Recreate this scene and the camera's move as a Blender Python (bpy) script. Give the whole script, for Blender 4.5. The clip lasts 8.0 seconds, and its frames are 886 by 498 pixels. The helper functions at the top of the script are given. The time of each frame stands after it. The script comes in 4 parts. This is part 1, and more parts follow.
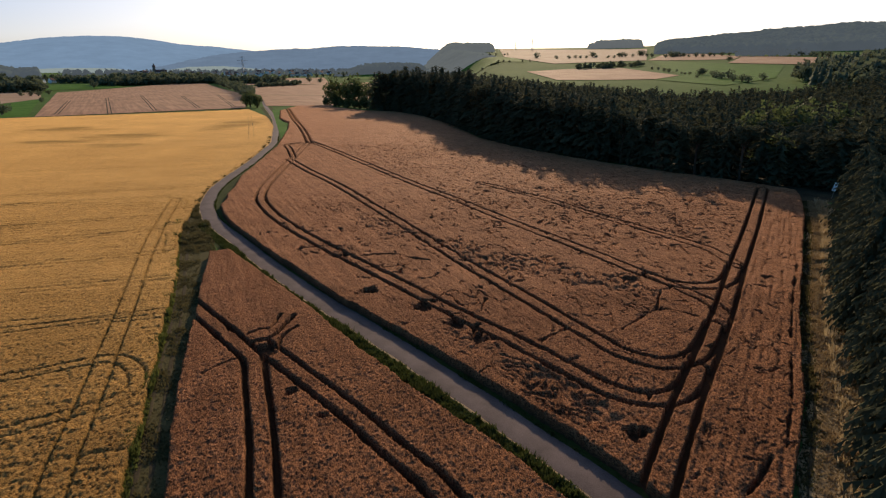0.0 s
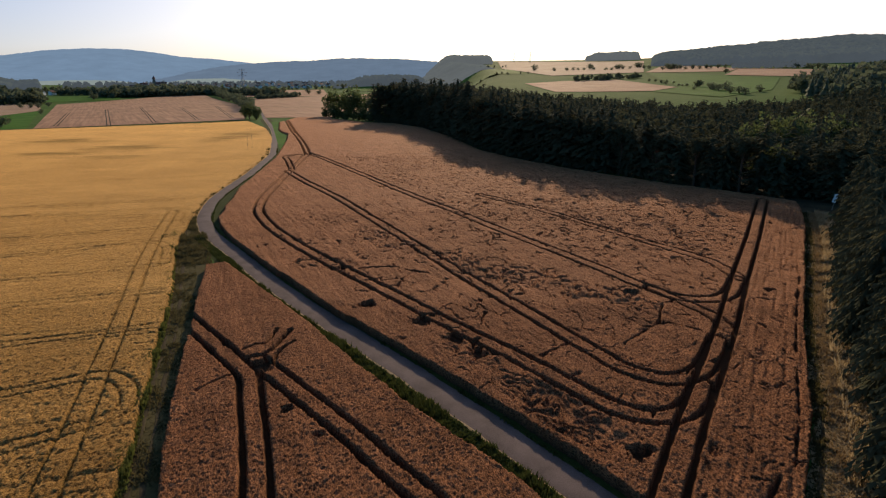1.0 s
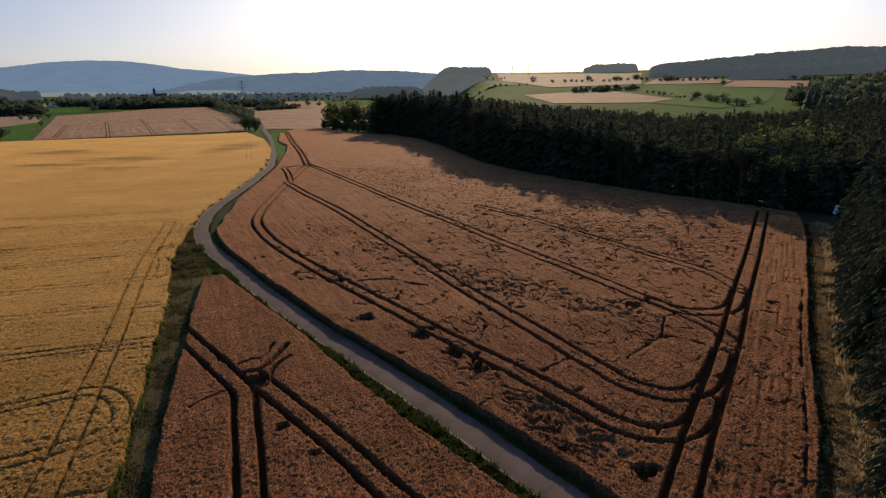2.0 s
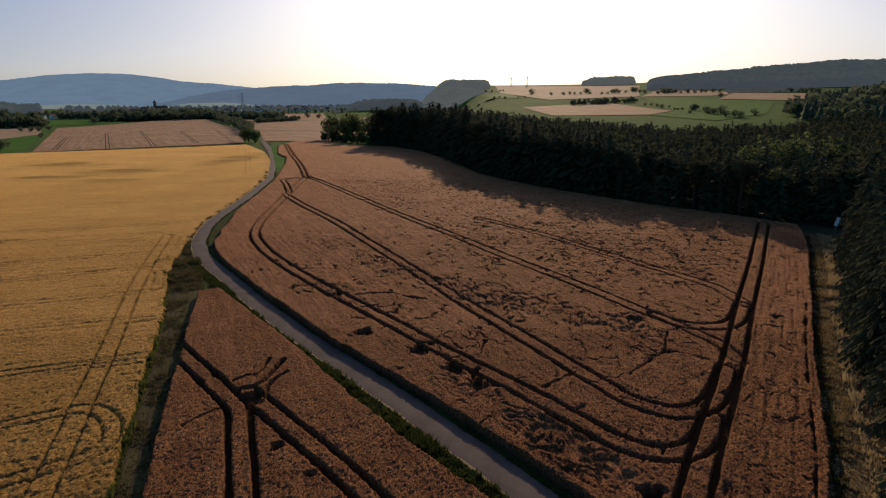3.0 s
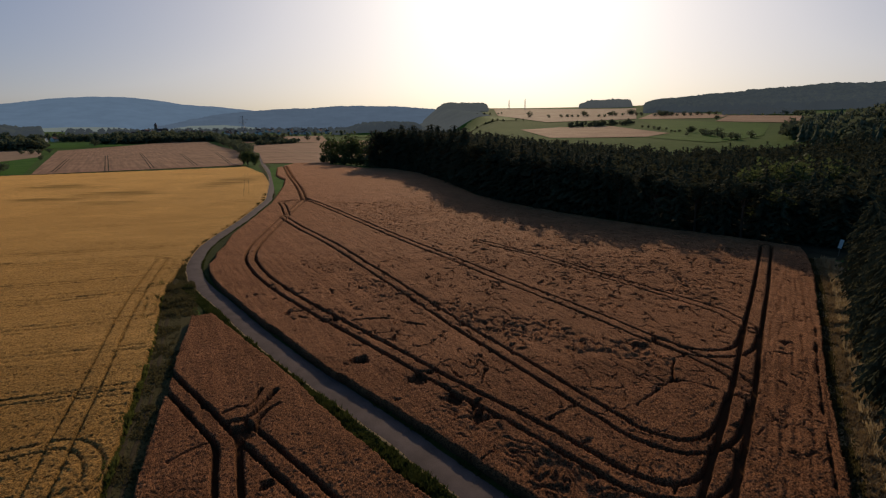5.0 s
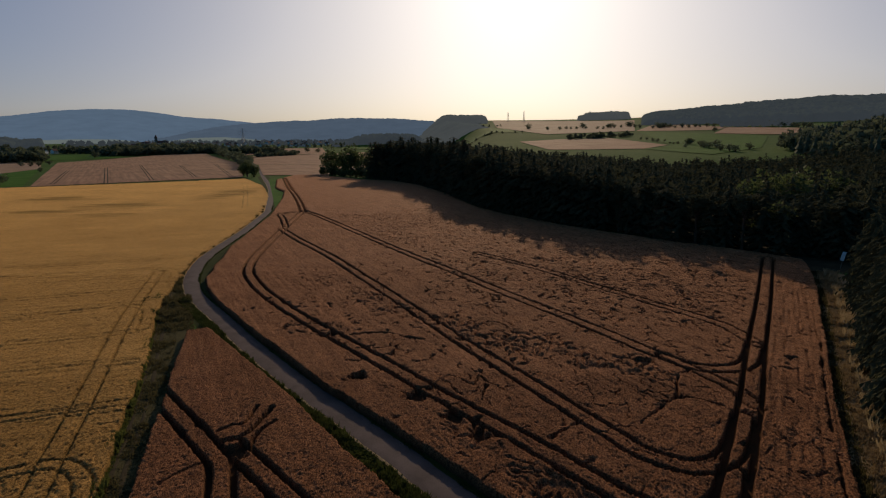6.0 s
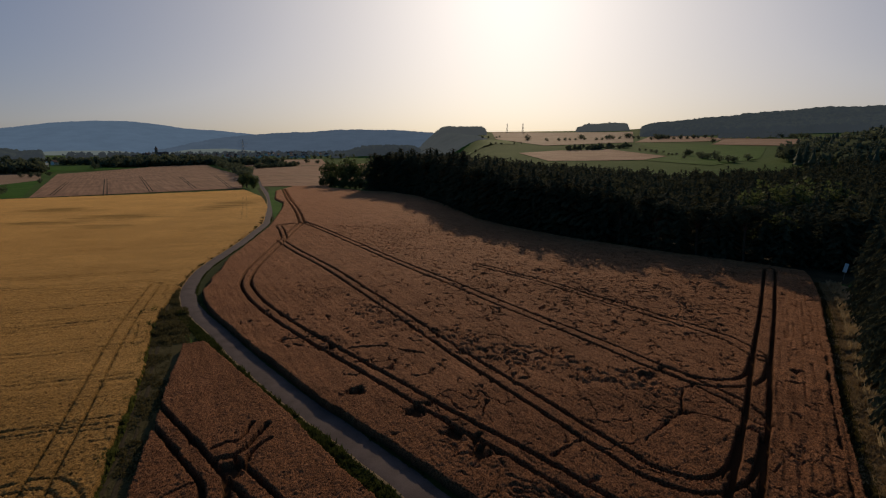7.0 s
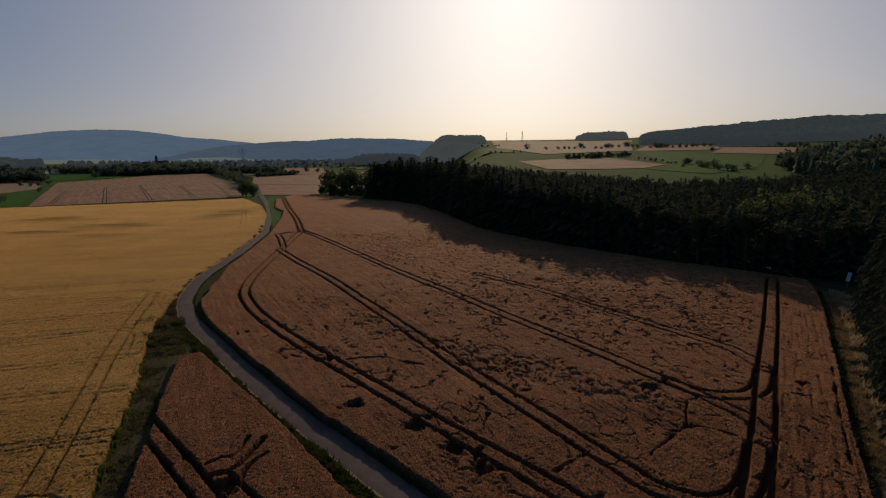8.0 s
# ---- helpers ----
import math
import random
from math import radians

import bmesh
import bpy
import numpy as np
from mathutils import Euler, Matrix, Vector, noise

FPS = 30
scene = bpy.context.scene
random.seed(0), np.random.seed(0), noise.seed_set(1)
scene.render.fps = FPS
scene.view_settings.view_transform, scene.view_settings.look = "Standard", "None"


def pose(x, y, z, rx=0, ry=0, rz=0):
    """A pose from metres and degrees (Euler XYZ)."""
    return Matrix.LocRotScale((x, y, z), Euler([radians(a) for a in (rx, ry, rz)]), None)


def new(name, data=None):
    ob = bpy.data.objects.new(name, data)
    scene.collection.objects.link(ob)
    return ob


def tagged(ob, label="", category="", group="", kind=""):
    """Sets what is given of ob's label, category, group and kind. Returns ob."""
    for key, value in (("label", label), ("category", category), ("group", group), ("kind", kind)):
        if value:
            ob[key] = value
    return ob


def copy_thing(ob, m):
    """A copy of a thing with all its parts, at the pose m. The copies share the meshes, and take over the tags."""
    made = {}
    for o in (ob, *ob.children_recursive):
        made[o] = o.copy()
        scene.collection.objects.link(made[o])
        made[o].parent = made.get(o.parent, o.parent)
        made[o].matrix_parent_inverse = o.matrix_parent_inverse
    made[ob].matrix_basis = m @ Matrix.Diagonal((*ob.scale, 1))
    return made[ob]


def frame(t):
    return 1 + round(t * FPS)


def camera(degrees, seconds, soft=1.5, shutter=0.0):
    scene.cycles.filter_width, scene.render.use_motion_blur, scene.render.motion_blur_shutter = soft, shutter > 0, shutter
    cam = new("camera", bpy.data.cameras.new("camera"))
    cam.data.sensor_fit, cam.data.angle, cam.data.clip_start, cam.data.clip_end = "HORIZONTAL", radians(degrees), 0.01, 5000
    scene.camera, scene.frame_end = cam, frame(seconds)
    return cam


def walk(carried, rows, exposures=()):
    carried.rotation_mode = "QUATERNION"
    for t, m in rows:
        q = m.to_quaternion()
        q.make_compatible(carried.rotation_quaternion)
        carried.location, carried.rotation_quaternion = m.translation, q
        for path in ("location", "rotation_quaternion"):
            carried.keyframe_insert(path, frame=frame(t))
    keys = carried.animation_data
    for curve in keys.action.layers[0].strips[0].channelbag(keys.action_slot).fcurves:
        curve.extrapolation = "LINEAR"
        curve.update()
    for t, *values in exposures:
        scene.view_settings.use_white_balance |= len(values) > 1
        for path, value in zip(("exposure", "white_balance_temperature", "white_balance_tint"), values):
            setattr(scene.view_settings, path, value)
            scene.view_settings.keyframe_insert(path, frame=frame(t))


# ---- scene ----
# Camera: seconds, x, y, z, yaw, pitch, lean
cam = camera(78.8, 8.0, soft=1.2)
ROWS = [
    (0.0, 0.00, 0.00, 26.75, 0.000, -18.333, 0.270),
    (0.5, 0.00, 0.38, 26.76, -0.058, -17.836, 0.286),
    (1.0, -0.02, 0.83, 26.75, -0.137, -17.179, 0.302),
    (1.5, -0.02, 1.23, 26.74, -0.189, -16.639, 0.311),
    (3.0, -0.02, 2.52, 26.72, -0.328, -14.826, 0.314),
    (3.5, -0.02, 2.90, 26.72, -0.366, -14.312, 0.320),
    (4.0, -0.01, 3.35, 26.72, -0.401, -13.668, 0.348),
    (4.5, -0.01, 3.77, 26.72, -0.427, -13.152, 0.360),
    (6.0, -0.03, 5.15, 26.75, -0.539, -11.358, 0.385),
    (6.5, -0.04, 5.54, 26.75, -0.577, -10.833, 0.388),
    (7.0, -0.05, 6.03, 26.75, -0.608, -10.201, 0.396),
    (7.5, -0.05, 6.42, 26.76, -0.628, -9.752, 0.410),
    (8.0, -0.05, 6.92, 26.77, -0.646, -9.322, 0.431),
]
walk(cam, [(t, pose(x, y, z, 0, 0, yaw) @ pose(0, 0, 0, 90 + pitch) @ pose(0, 0, 0, 0, 0, -lean)) for t, x, y, z, yaw, pitch, lean in ROWS],
     exposures=[(0.0, 0.02), (1.5, -0.19), (3.0, -0.53), (4.5, -0.84), (6.0, -1.15), (8.0, -1.36)])

# World and sun: a hazy evening sky, the sun ahead and a little to the right
SUN_EL, SUN_AZ = radians(20), radians(8)
world = bpy.data.worlds.new("world")
scene.world = world
world.use_nodes = True
wn = world.node_tree
sky = wn.nodes.new("ShaderNodeTexSky")
sky.sky_type, sky.sun_disc = "NISHITA", False
sky.sun_elevation, sky.sun_rotation = SUN_EL, SUN_AZ
sky.air_density, sky.dust_density, sky.ozone_density, sky.altitude = 0.5, 3.7, 2.4, 300
veil = wn.nodes.new("ShaderNodeGamma")  # the haze evens out the sky
veil.inputs["Gamma"].default_value = 0.515
tint = wn.nodes.new("ShaderNodeHueSaturation")
tint.inputs["Saturation"].default_value = 1.95
wn.links.new(sky.outputs[0], veil.inputs["Color"])
wn.links.new(veil.outputs[0], tint.inputs["Color"])
wn.links.new(tint.outputs[0], wn.nodes["Background"].inputs[0])
wn.nodes["Background"].inputs[1].default_value = 0.33
sun = new("sun", bpy.data.lights.new("sun", "SUN"))
sun.data.energy, sun.data.angle, sun.data.color = 5.0, radians(0.6), (1.0, 0.76, 0.50)
toward = Vector((math.sin(SUN_AZ) * math.cos(SUN_EL), math.cos(SUN_AZ) * math.cos(SUN_EL), math.sin(SUN_EL)))
sun.matrix_world = toward.to_track_quat("Z", "Y").to_matrix().to_4x4()

# ---- materials ----
def material(name, a, b, fine=0.3, broad=8.0, rough=0.9, bump=0.3, dip=0.05, sheen=0.0, through_light=0.0, spread=0.5, island=0.0, tone=None, stretch=(1, 1, 1), metal=0.0, gloss=0.06, grain=0.0, drill=0.0, bloom=None, streak=0.0):
    """Two colours mixed by noise at two sizes (metres), with bump. tone: a colour taken where the mesh's own 'tone' is high.
    grain: ears of a crop, drilled in rows; drill: the angle of the way across them (degrees). bloom: the colour of the silky sheen.
    streak: width in metres of paler and darker bouts along the rows."""
    m = bpy.data.materials.new(name)
    m.use_nodes = True
    t = m.node_tree
    node, link = t.nodes.new, t.links.new
    bsdf = t.nodes["Principled BSDF"]
    geo = node("ShaderNodeNewGeometry")
    vec = node("ShaderNodeVectorMath")
    vec.operation = "MULTIPLY"
    vec.inputs[1].default_value = stretch
    link(geo.outputs["Position"], vec.inputs[0])
    noises = []
    for size, detail in ((fine, 4), (broad, 3)):
        n = node("ShaderNodeTexNoise")
        n.inputs["Scale"].default_value, n.inputs["Detail"].default_value, n.inputs["Roughness"].default_value = 1 / size, detail, 0.6
        link(vec.outputs[0], n.inputs["Vector"])
        noises.append(n)
    add = node("ShaderNodeMath")
    add.operation = "ADD"
    link(noises[0].outputs[0], add.inputs[0])
    link(noises[1].outputs[0], add.inputs[1])
    last = add
    if island:
        isl = node("ShaderNodeMath")
        isl.operation = "MULTIPLY_ADD"
        link(geo.outputs["Random Per Island"], isl.inputs[0])
        isl.inputs[1].default_value = island
        link(add.outputs[0], isl.inputs[2])
        obj = node("ShaderNodeObjectInfo")
        both = node("ShaderNodeMath")
        both.operation = "MULTIPLY_ADD"
        link(obj.outputs["Random"], both.inputs[0])
        both.inputs[1].default_value = island
        link(isl.outputs[0], both.inputs[2])
        last = both
    span = node("ShaderNodeMapRange")
    span.inputs[1].default_value, span.inputs[2].default_value = 1.0 - spread / 2, 1.0 + spread / 2 + 2 * island
    link(last.outputs[0], span.inputs[0])
    mix = node("ShaderNodeMix")
    mix.data_type = "RGBA"
    link(span.outputs[0], mix.inputs[0])
    mix.inputs[6].default_value, mix.inputs[7].default_value = (*a, 1), (*b, 1)
    colour = mix.outputs[2]
    if grain:
        n = node("ShaderNodeTexNoise")
        n.inputs["Scale"].default_value, n.inputs["Detail"].default_value, n.inputs["Roughness"].default_value = 1 / grain, 2.0, 0.6
        along_rows = node("ShaderNodeMapping")
        along_rows.vector_type = "TEXTURE"
        along_rows.inputs["Rotation"].default_value, along_rows.inputs["Scale"].default_value = (0, 0, radians(drill)), (1, 2.2, 1)
        link(geo.outputs["Position"], along_rows.inputs["Vector"])
        link(along_rows.outputs[0], n.inputs["Vector"])
        level = node("ShaderNodeMapRange")
        level.inputs[1].default_value, level.inputs[2].default_value, level.inputs[3].default_value, level.inputs[4].default_value = 0.41, 0.59, 0.26, 1.66
        link(n.outputs[0], level.inputs[0])
        times = node("ShaderNodeVectorMath")
        times.operation = "SCALE"
        link(colour, times.inputs[0])
        link(level.outputs[0], times.inputs["Scale"])
        colour = times.outputs[0]
    if streak:
        n = node("ShaderNodeTexNoise")
        n.inputs["Scale"].default_value, n.inputs["Detail"].default_value = 1.0, 3.0
        bouts = node("ShaderNodeMapping")
        bouts.vector_type = "TEXTURE"
        bouts.inputs["Rotation"].default_value, bouts.inputs["Scale"].default_value = (0, 0, radians(drill)), (streak, 30 * streak, 30 * streak)
        link(geo.outputs["Position"], bouts.inputs["Vector"])
        link(bouts.outputs[0], n.inputs["Vector"])
        level = node("ShaderNodeMapRange")
        level.inputs[1].default_value, level.inputs[2].default_value, level.inputs[3].default_value, level.inputs[4].default_value = 0.35, 0.65, 0.8, 1.2
        link(n.outputs[0], level.inputs[0])
        times = node("ShaderNodeVectorMath")
        times.operation = "SCALE"
        link(colour, times.inputs[0])
        link(level.outputs[0], times.inputs["Scale"])
        colour = times.outputs[0]
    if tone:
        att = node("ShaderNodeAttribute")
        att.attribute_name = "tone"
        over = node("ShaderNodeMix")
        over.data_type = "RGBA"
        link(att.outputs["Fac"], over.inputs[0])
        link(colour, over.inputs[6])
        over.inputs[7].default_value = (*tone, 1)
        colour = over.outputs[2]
    link(colour, bsdf.inputs["Base Color"])
    bsdf.inputs["Specular IOR Level"].default_value = gloss
    if tone:  # soil, bare stalks and the shade painted into hollows do not shine
        dull = node("ShaderNodeMath")
        dull.operation = "MULTIPLY_ADD"
        link(att.outputs["Fac"], dull.inputs[0])
        dull.inputs[1].default_value, dull.inputs[2].default_value = -gloss, gloss
        link(dull.outputs[0], bsdf.inputs["Specular IOR Level"])
    bsdf.inputs["Roughness"].default_value, bsdf.inputs["Metallic"].default_value = rough, metal
    if sheen:
        bsdf.inputs["Sheen Weight"].default_value, bsdf.inputs["Sheen Roughness"].default_value = sheen, 0.5
        if bloom:
            bsdf.inputs["Sheen Tint"].default_value = (*bloom, 1)
        else:
            link(colour, bsdf.inputs["Sheen Tint"])
        if tone:
            silk = node("ShaderNodeMath")
            silk.operation = "MULTIPLY_ADD"
            link(att.outputs["Fac"], silk.inputs[0])
            silk.inputs[1].default_value, silk.inputs[2].default_value = -sheen, sheen
            link(silk.outputs[0], bsdf.inputs["Sheen Weight"])
    if bump:
        bmp = node("ShaderNodeBump")
        bmp.inputs["Strength"].default_value, bmp.inputs["Distance"].default_value = bump, dip
        link(noises[0].outputs[0], bmp.inputs["Height"])
        link(bmp.outputs[0], bsdf.inputs["Normal"])
    if through_light:
        leaf = node("ShaderNodeBsdfTranslucent")
        link(colour, leaf.inputs[0])
        both = node("ShaderNodeMixShader")
        both.inputs[0].default_value = through_light
        link(bsdf.outputs[0], both.inputs[1])
        link(leaf.outputs[0], both.inputs[2])
        link(both.outputs[0], t.nodes["Material Output"].inputs["Surface"])
    return m


def haze_glow_material(name, colour, glow):
    """Far hills, fields and woods, with the haze before them put in as a glow."""
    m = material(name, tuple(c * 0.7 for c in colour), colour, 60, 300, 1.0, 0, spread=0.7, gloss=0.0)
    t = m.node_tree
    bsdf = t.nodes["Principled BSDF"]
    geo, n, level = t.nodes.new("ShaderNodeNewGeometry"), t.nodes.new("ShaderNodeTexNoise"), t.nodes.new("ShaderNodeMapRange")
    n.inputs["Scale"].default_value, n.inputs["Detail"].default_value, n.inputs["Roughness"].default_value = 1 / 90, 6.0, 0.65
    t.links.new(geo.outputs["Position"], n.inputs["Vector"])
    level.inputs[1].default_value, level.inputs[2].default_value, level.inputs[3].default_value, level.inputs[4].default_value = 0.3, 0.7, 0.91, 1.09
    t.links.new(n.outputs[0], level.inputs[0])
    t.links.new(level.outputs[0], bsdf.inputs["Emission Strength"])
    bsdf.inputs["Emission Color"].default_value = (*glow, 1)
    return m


# wheat tone: soil and trampled straw, also the shade painted into ruts
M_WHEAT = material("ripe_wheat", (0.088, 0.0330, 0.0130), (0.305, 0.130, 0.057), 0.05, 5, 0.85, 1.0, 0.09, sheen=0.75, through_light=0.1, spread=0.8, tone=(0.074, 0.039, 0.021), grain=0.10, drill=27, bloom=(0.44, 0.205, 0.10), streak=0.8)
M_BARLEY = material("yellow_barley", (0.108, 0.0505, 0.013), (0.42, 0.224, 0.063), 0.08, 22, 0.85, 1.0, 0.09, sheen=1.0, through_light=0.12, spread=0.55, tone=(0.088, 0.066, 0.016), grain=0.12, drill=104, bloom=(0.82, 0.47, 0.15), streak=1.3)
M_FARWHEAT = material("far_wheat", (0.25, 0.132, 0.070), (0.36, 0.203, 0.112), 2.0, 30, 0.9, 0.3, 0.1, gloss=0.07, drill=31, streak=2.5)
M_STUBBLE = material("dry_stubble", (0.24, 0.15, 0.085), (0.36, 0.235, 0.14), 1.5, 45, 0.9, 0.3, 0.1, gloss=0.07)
M_SOIL = material("soil_and_stubble", (0.035, 0.026, 0.015), (0.075, 0.058, 0.03), 0.3, 4, 0.95, 0.6)
M_LAND = material("open_land", (0.046, 0.092, 0.020), (0.088, 0.132, 0.034), 4.0, 120, 0.95, 0.4, 0.2, gloss=0.015)
M_MEADOW = material("meadow", (0.034, 0.096, 0.010), (0.070, 0.142, 0.020), 1.5, 20, 0.9, 0.4, gloss=0.02)
M_VERGE = material("verge_grass", (0.030, 0.044, 0.010), (0.078, 0.086, 0.024), 0.25, 3, 0.9, 0.8, through_light=0.35, island=0.3)
M_WEED = material("rank_weeds", (0.060, 0.075, 0.016), (0.16, 0.165, 0.045), 0.25, 2, 0.9, 0.8, through_light=0.4, island=0.4)
M_PATH = material("trodden_grass", (0.062, 0.053, 0.02), (0.165, 0.135, 0.058), 0.25, 2.5, 0.9, 0.8, through_light=0.35, island=0.35)
M_DRY = material("dry_grass", (0.21, 0.145, 0.070), (0.40, 0.29, 0.155), 0.3, 3, 0.9, 0.8, through_light=0.25, island=0.2)
M_STRAW = material("pale_straw", (0.30, 0.22, 0.115), (0.50, 0.385, 0.22), 0.3, 3, 0.9, 0.5, through_light=0.35, island=0.25)
M_ROAD = material("worn_asphalt", (0.070, 0.050, 0.044), (0.124, 0.090, 0.079), 0.1, 2.5, 0.85, 0.4, 0.015, gloss=0.12)
M_SPRUCE = material("spruce_needles", (0.042, 0.044, 0.025), (0.098, 0.098, 0.052), 0.5, 4, 0.9, 0, through_light=0.25, island=0.35, gloss=0.015)
M_LEAF = material("leaves", (0.055, 0.076, 0.026), (0.12, 0.14, 0.055), 0.4, 3, 0.7, 0, through_light=0.45, island=0.35)
# distant foliage, its base colours lifted to take the place of haze
M_WOODS = material("haze_lifted_woods", (0.075, 0.092, 0.054), (0.14, 0.155, 0.088), 3, 40, 0.9, 0, island=0.4, gloss=0.12, through_light=0.38)
M_BARK = material("bark", (0.06, 0.04, 0.028), (0.13, 0.09, 0.06), 0.1, 1, 0.9, 0.8, stretch=(1, 1, 0.2))
M_WALL = material("render_wall", (0.62, 0.58, 0.52), (0.75, 0.72, 0.66), 0.6, 6, 0.9, 0.1)
M_ROOF = material("roof_tiles", (0.10, 0.06, 0.05), (0.20, 0.10, 0.075), 0.4, 6, 0.8, 0.3)
M_GLASS = material("window_glass", (0.03, 0.035, 0.04), (0.05, 0.055, 0.06), 0.5, 5, 0.08, 0, gloss=0.5)
M_STEEL = material("galvanised_steel", (0.30, 0.31, 0.32), (0.42, 0.42, 0.42), 0.3, 3, 0.5, 0.1, metal=0.8)
M_SHEET = material("bright_sheet_roof", (0.75, 0.76, 0.78), (0.85, 0.85, 0.85), 0.5, 6, 0.22, 0, metal=1.0)
M_WHITE = material("white_paint", (0.80, 0.80, 0.78), (0.86, 0.86, 0.84), 0.1, 1, 0.35, 0.1, gloss=0.5)
M_POST = material("weathered_post", (0.16, 0.12, 0.09), (0.26, 0.21, 0.16), 0.08, 1, 0.9, 0.5, stretch=(1, 1, 0.2))
# haze painted as emission: blue far off, paler towards the sun
M_FAR1 = haze_glow_material("hazed_blue_hill", (0.02, 0.03, 0.04), (0.175, 0.255, 0.365))
M_FAR2 = haze_glow_material("hazed_grey_ridge", (0.02, 0.028, 0.035), (0.135, 0.187, 0.262))
M_FAR5 = haze_glow_material("hazed_pale_fields", (0.10, 0.12, 0.08), (0.21, 0.245, 0.25))
M_FAR4 = haze_glow_material("hazed_pale_woods", (0.03, 0.042, 0.026), (0.118, 0.126, 0.130))
M_FAR3 = haze_glow_material("hazed_dim_woods", (0.032, 0.044, 0.028), (0.068, 0.079, 0.092))

# ---- small tools ----
def smooth(v, a, b):
    u = np.clip((np.asarray(v, float) - a) / (b - a), 0, 1)
    return u * u * (3 - 2 * u)


def hashed(i, j, seed=0):
    n = (i * 374761393 + j * 668265263 + seed * 974634353) & 0xFFFFFFFF
    n = ((n ^ (n >> 13)) * 1274126177) & 0xFFFFFFFF
    return ((n ^ (n >> 16)) & 0xFFFFFF) / 0xFFFFFF


def vnoise(x, y, size, seed=0):
    """Value noise, -1 to 1, with lumps of about that size in metres."""
    x, y = np.asarray(x, float) / size, np.asarray(y, float) / size
    i, j = np.floor(x).astype(np.int64), np.floor(y).astype(np.int64)
    u, v = x - i, y - j
    u, v = u * u * (3 - 2 * u), v * v * (3 - 2 * v)
    a = hashed(i, j, seed) * (1 - u) + hashed(i + 1, j, seed) * u
    b = hashed(i, j + 1, seed) * (1 - u) + hashed(i + 1, j + 1, seed) * u
    return 2 * (a * (1 - v) + b * v) - 1


def cracks(x, y, size, seed=0):
    """How far a place is from the nearest border between cells of about that size, in parts of the size."""
    x, y = np.asarray(x, float) / size, np.asarray(y, float) / size
    i, j = np.floor(x).astype(np.int64), np.floor(y).astype(np.int64)
    f1, f2 = np.full(x.shape, 9.0), np.full(x.shape, 9.0)
    for di in (-1, 0, 1):
        for dj in (-1, 0, 1):
            d = np.hypot(i + di + hashed(i + di, j + dj, seed) - x, j + dj + hashed(i + di, j + dj, seed + 7) - y)
            f2 = np.minimum(f2, np.maximum(f1, d))
            f1 = np.minimum(f1, d)
    return f2 - f1


def gashes(x, y, size, chance, seed=0):
    """Short cuts strewn at random, one to a cell of that size at most: 1 inside a cut, 0 outside. chance: how many cells hold one."""
    i, j = np.floor(x / size).astype(np.int64), np.floor(y / size).astype(np.int64)
    out = np.zeros(x.shape)
    for di in (-1, 0, 1):
        for dj in (-1, 0, 1):
            a, b = i + di, j + dj
            cx, cy = (a + hashed(a, b, seed)) * size, (b + hashed(a, b, seed + 1)) * size
            turn = hashed(a, b, seed + 2) * 3.1416
            long, wide = 0.15 + 0.75 * hashed(a, b, seed + 3) ** 2, 0.07 + 0.12 * hashed(a, b, seed + 4)
            u, v = (x - cx) * np.cos(turn) + (y - cy) * np.sin(turn), (y - cy) * np.cos(turn) - (x - cx) * np.sin(turn)
            v = v + (hashed(a, b, seed + 5) - 0.5) * 1.6 * u * u
            e = np.hypot(u / long, v / wide)
            out = np.maximum(out, np.where(hashed(a, b, seed + 6) < chance, 1 - smooth(e, 0.75, 1.15), 0))
    return out


def curve(points, step=1.0):
    """A smooth line through plan points (Catmull-Rom), a vertex about every step metres."""
    p = np.array(points, float)
    p = np.vstack([2 * p[0] - p[1], p, 2 * p[-1] - p[-2]])
    out = []
    for k in range(1, len(p) - 2):
        n = max(2, int(np.hypot(*(p[k + 1] - p[k])) / step))
        for u in np.arange(n) / n:
            out.append(0.5 * (2 * p[k] + (p[k + 1] - p[k - 1]) * u + (2 * p[k - 1] - 5 * p[k] + 4 * p[k + 1] - p[k + 2]) * u * u
                              + (3 * p[k] - p[k - 1] - 3 * p[k + 1] + p[k + 2]) * u ** 3))
    out.append(p[-2])
    return np.array(out)


def line_distance(x, y, line, reach):
    """Distance of places from a line (no further than reach), and its side: positive to the line's left."""
    best, side = np.full(x.shape, reach * 2.0), np.zeros(x.shape)
    lo, hi = line.min(0) - reach, line.max(0) + reach
    idx = np.nonzero((x > lo[0]) & (x < hi[0]) & (y > lo[1]) & (y < hi[1]))[0]
    if not len(idx):
        return best, side
    px, py = x[idx], y[idx]
    b, s = np.full(len(idx), reach * 2.0), np.zeros(len(idx))
    for a, c in zip(line[:-1], line[1:]):
        near = np.nonzero((px > min(a[0], c[0]) - reach) & (px < max(a[0], c[0]) + reach) & (py > min(a[1], c[1]) - reach) & (py < max(a[1], c[1]) + reach))[0]
        if not len(near):
            continue
        d = c - a
        qx, qy = px[near] - a[0], py[near] - a[1]
        u = np.clip((qx * d[0] + qy * d[1]) / (d @ d), 0, 1)
        e = np.hypot(qx - u * d[0], qy - u * d[1])
        better = e < b[near]
        b[near[better]] = e[better]
        s[near[better]] = np.sign(d[0] * qy - d[1] * qx)[better]
    best[idx], side[idx] = b, s
    return best, side


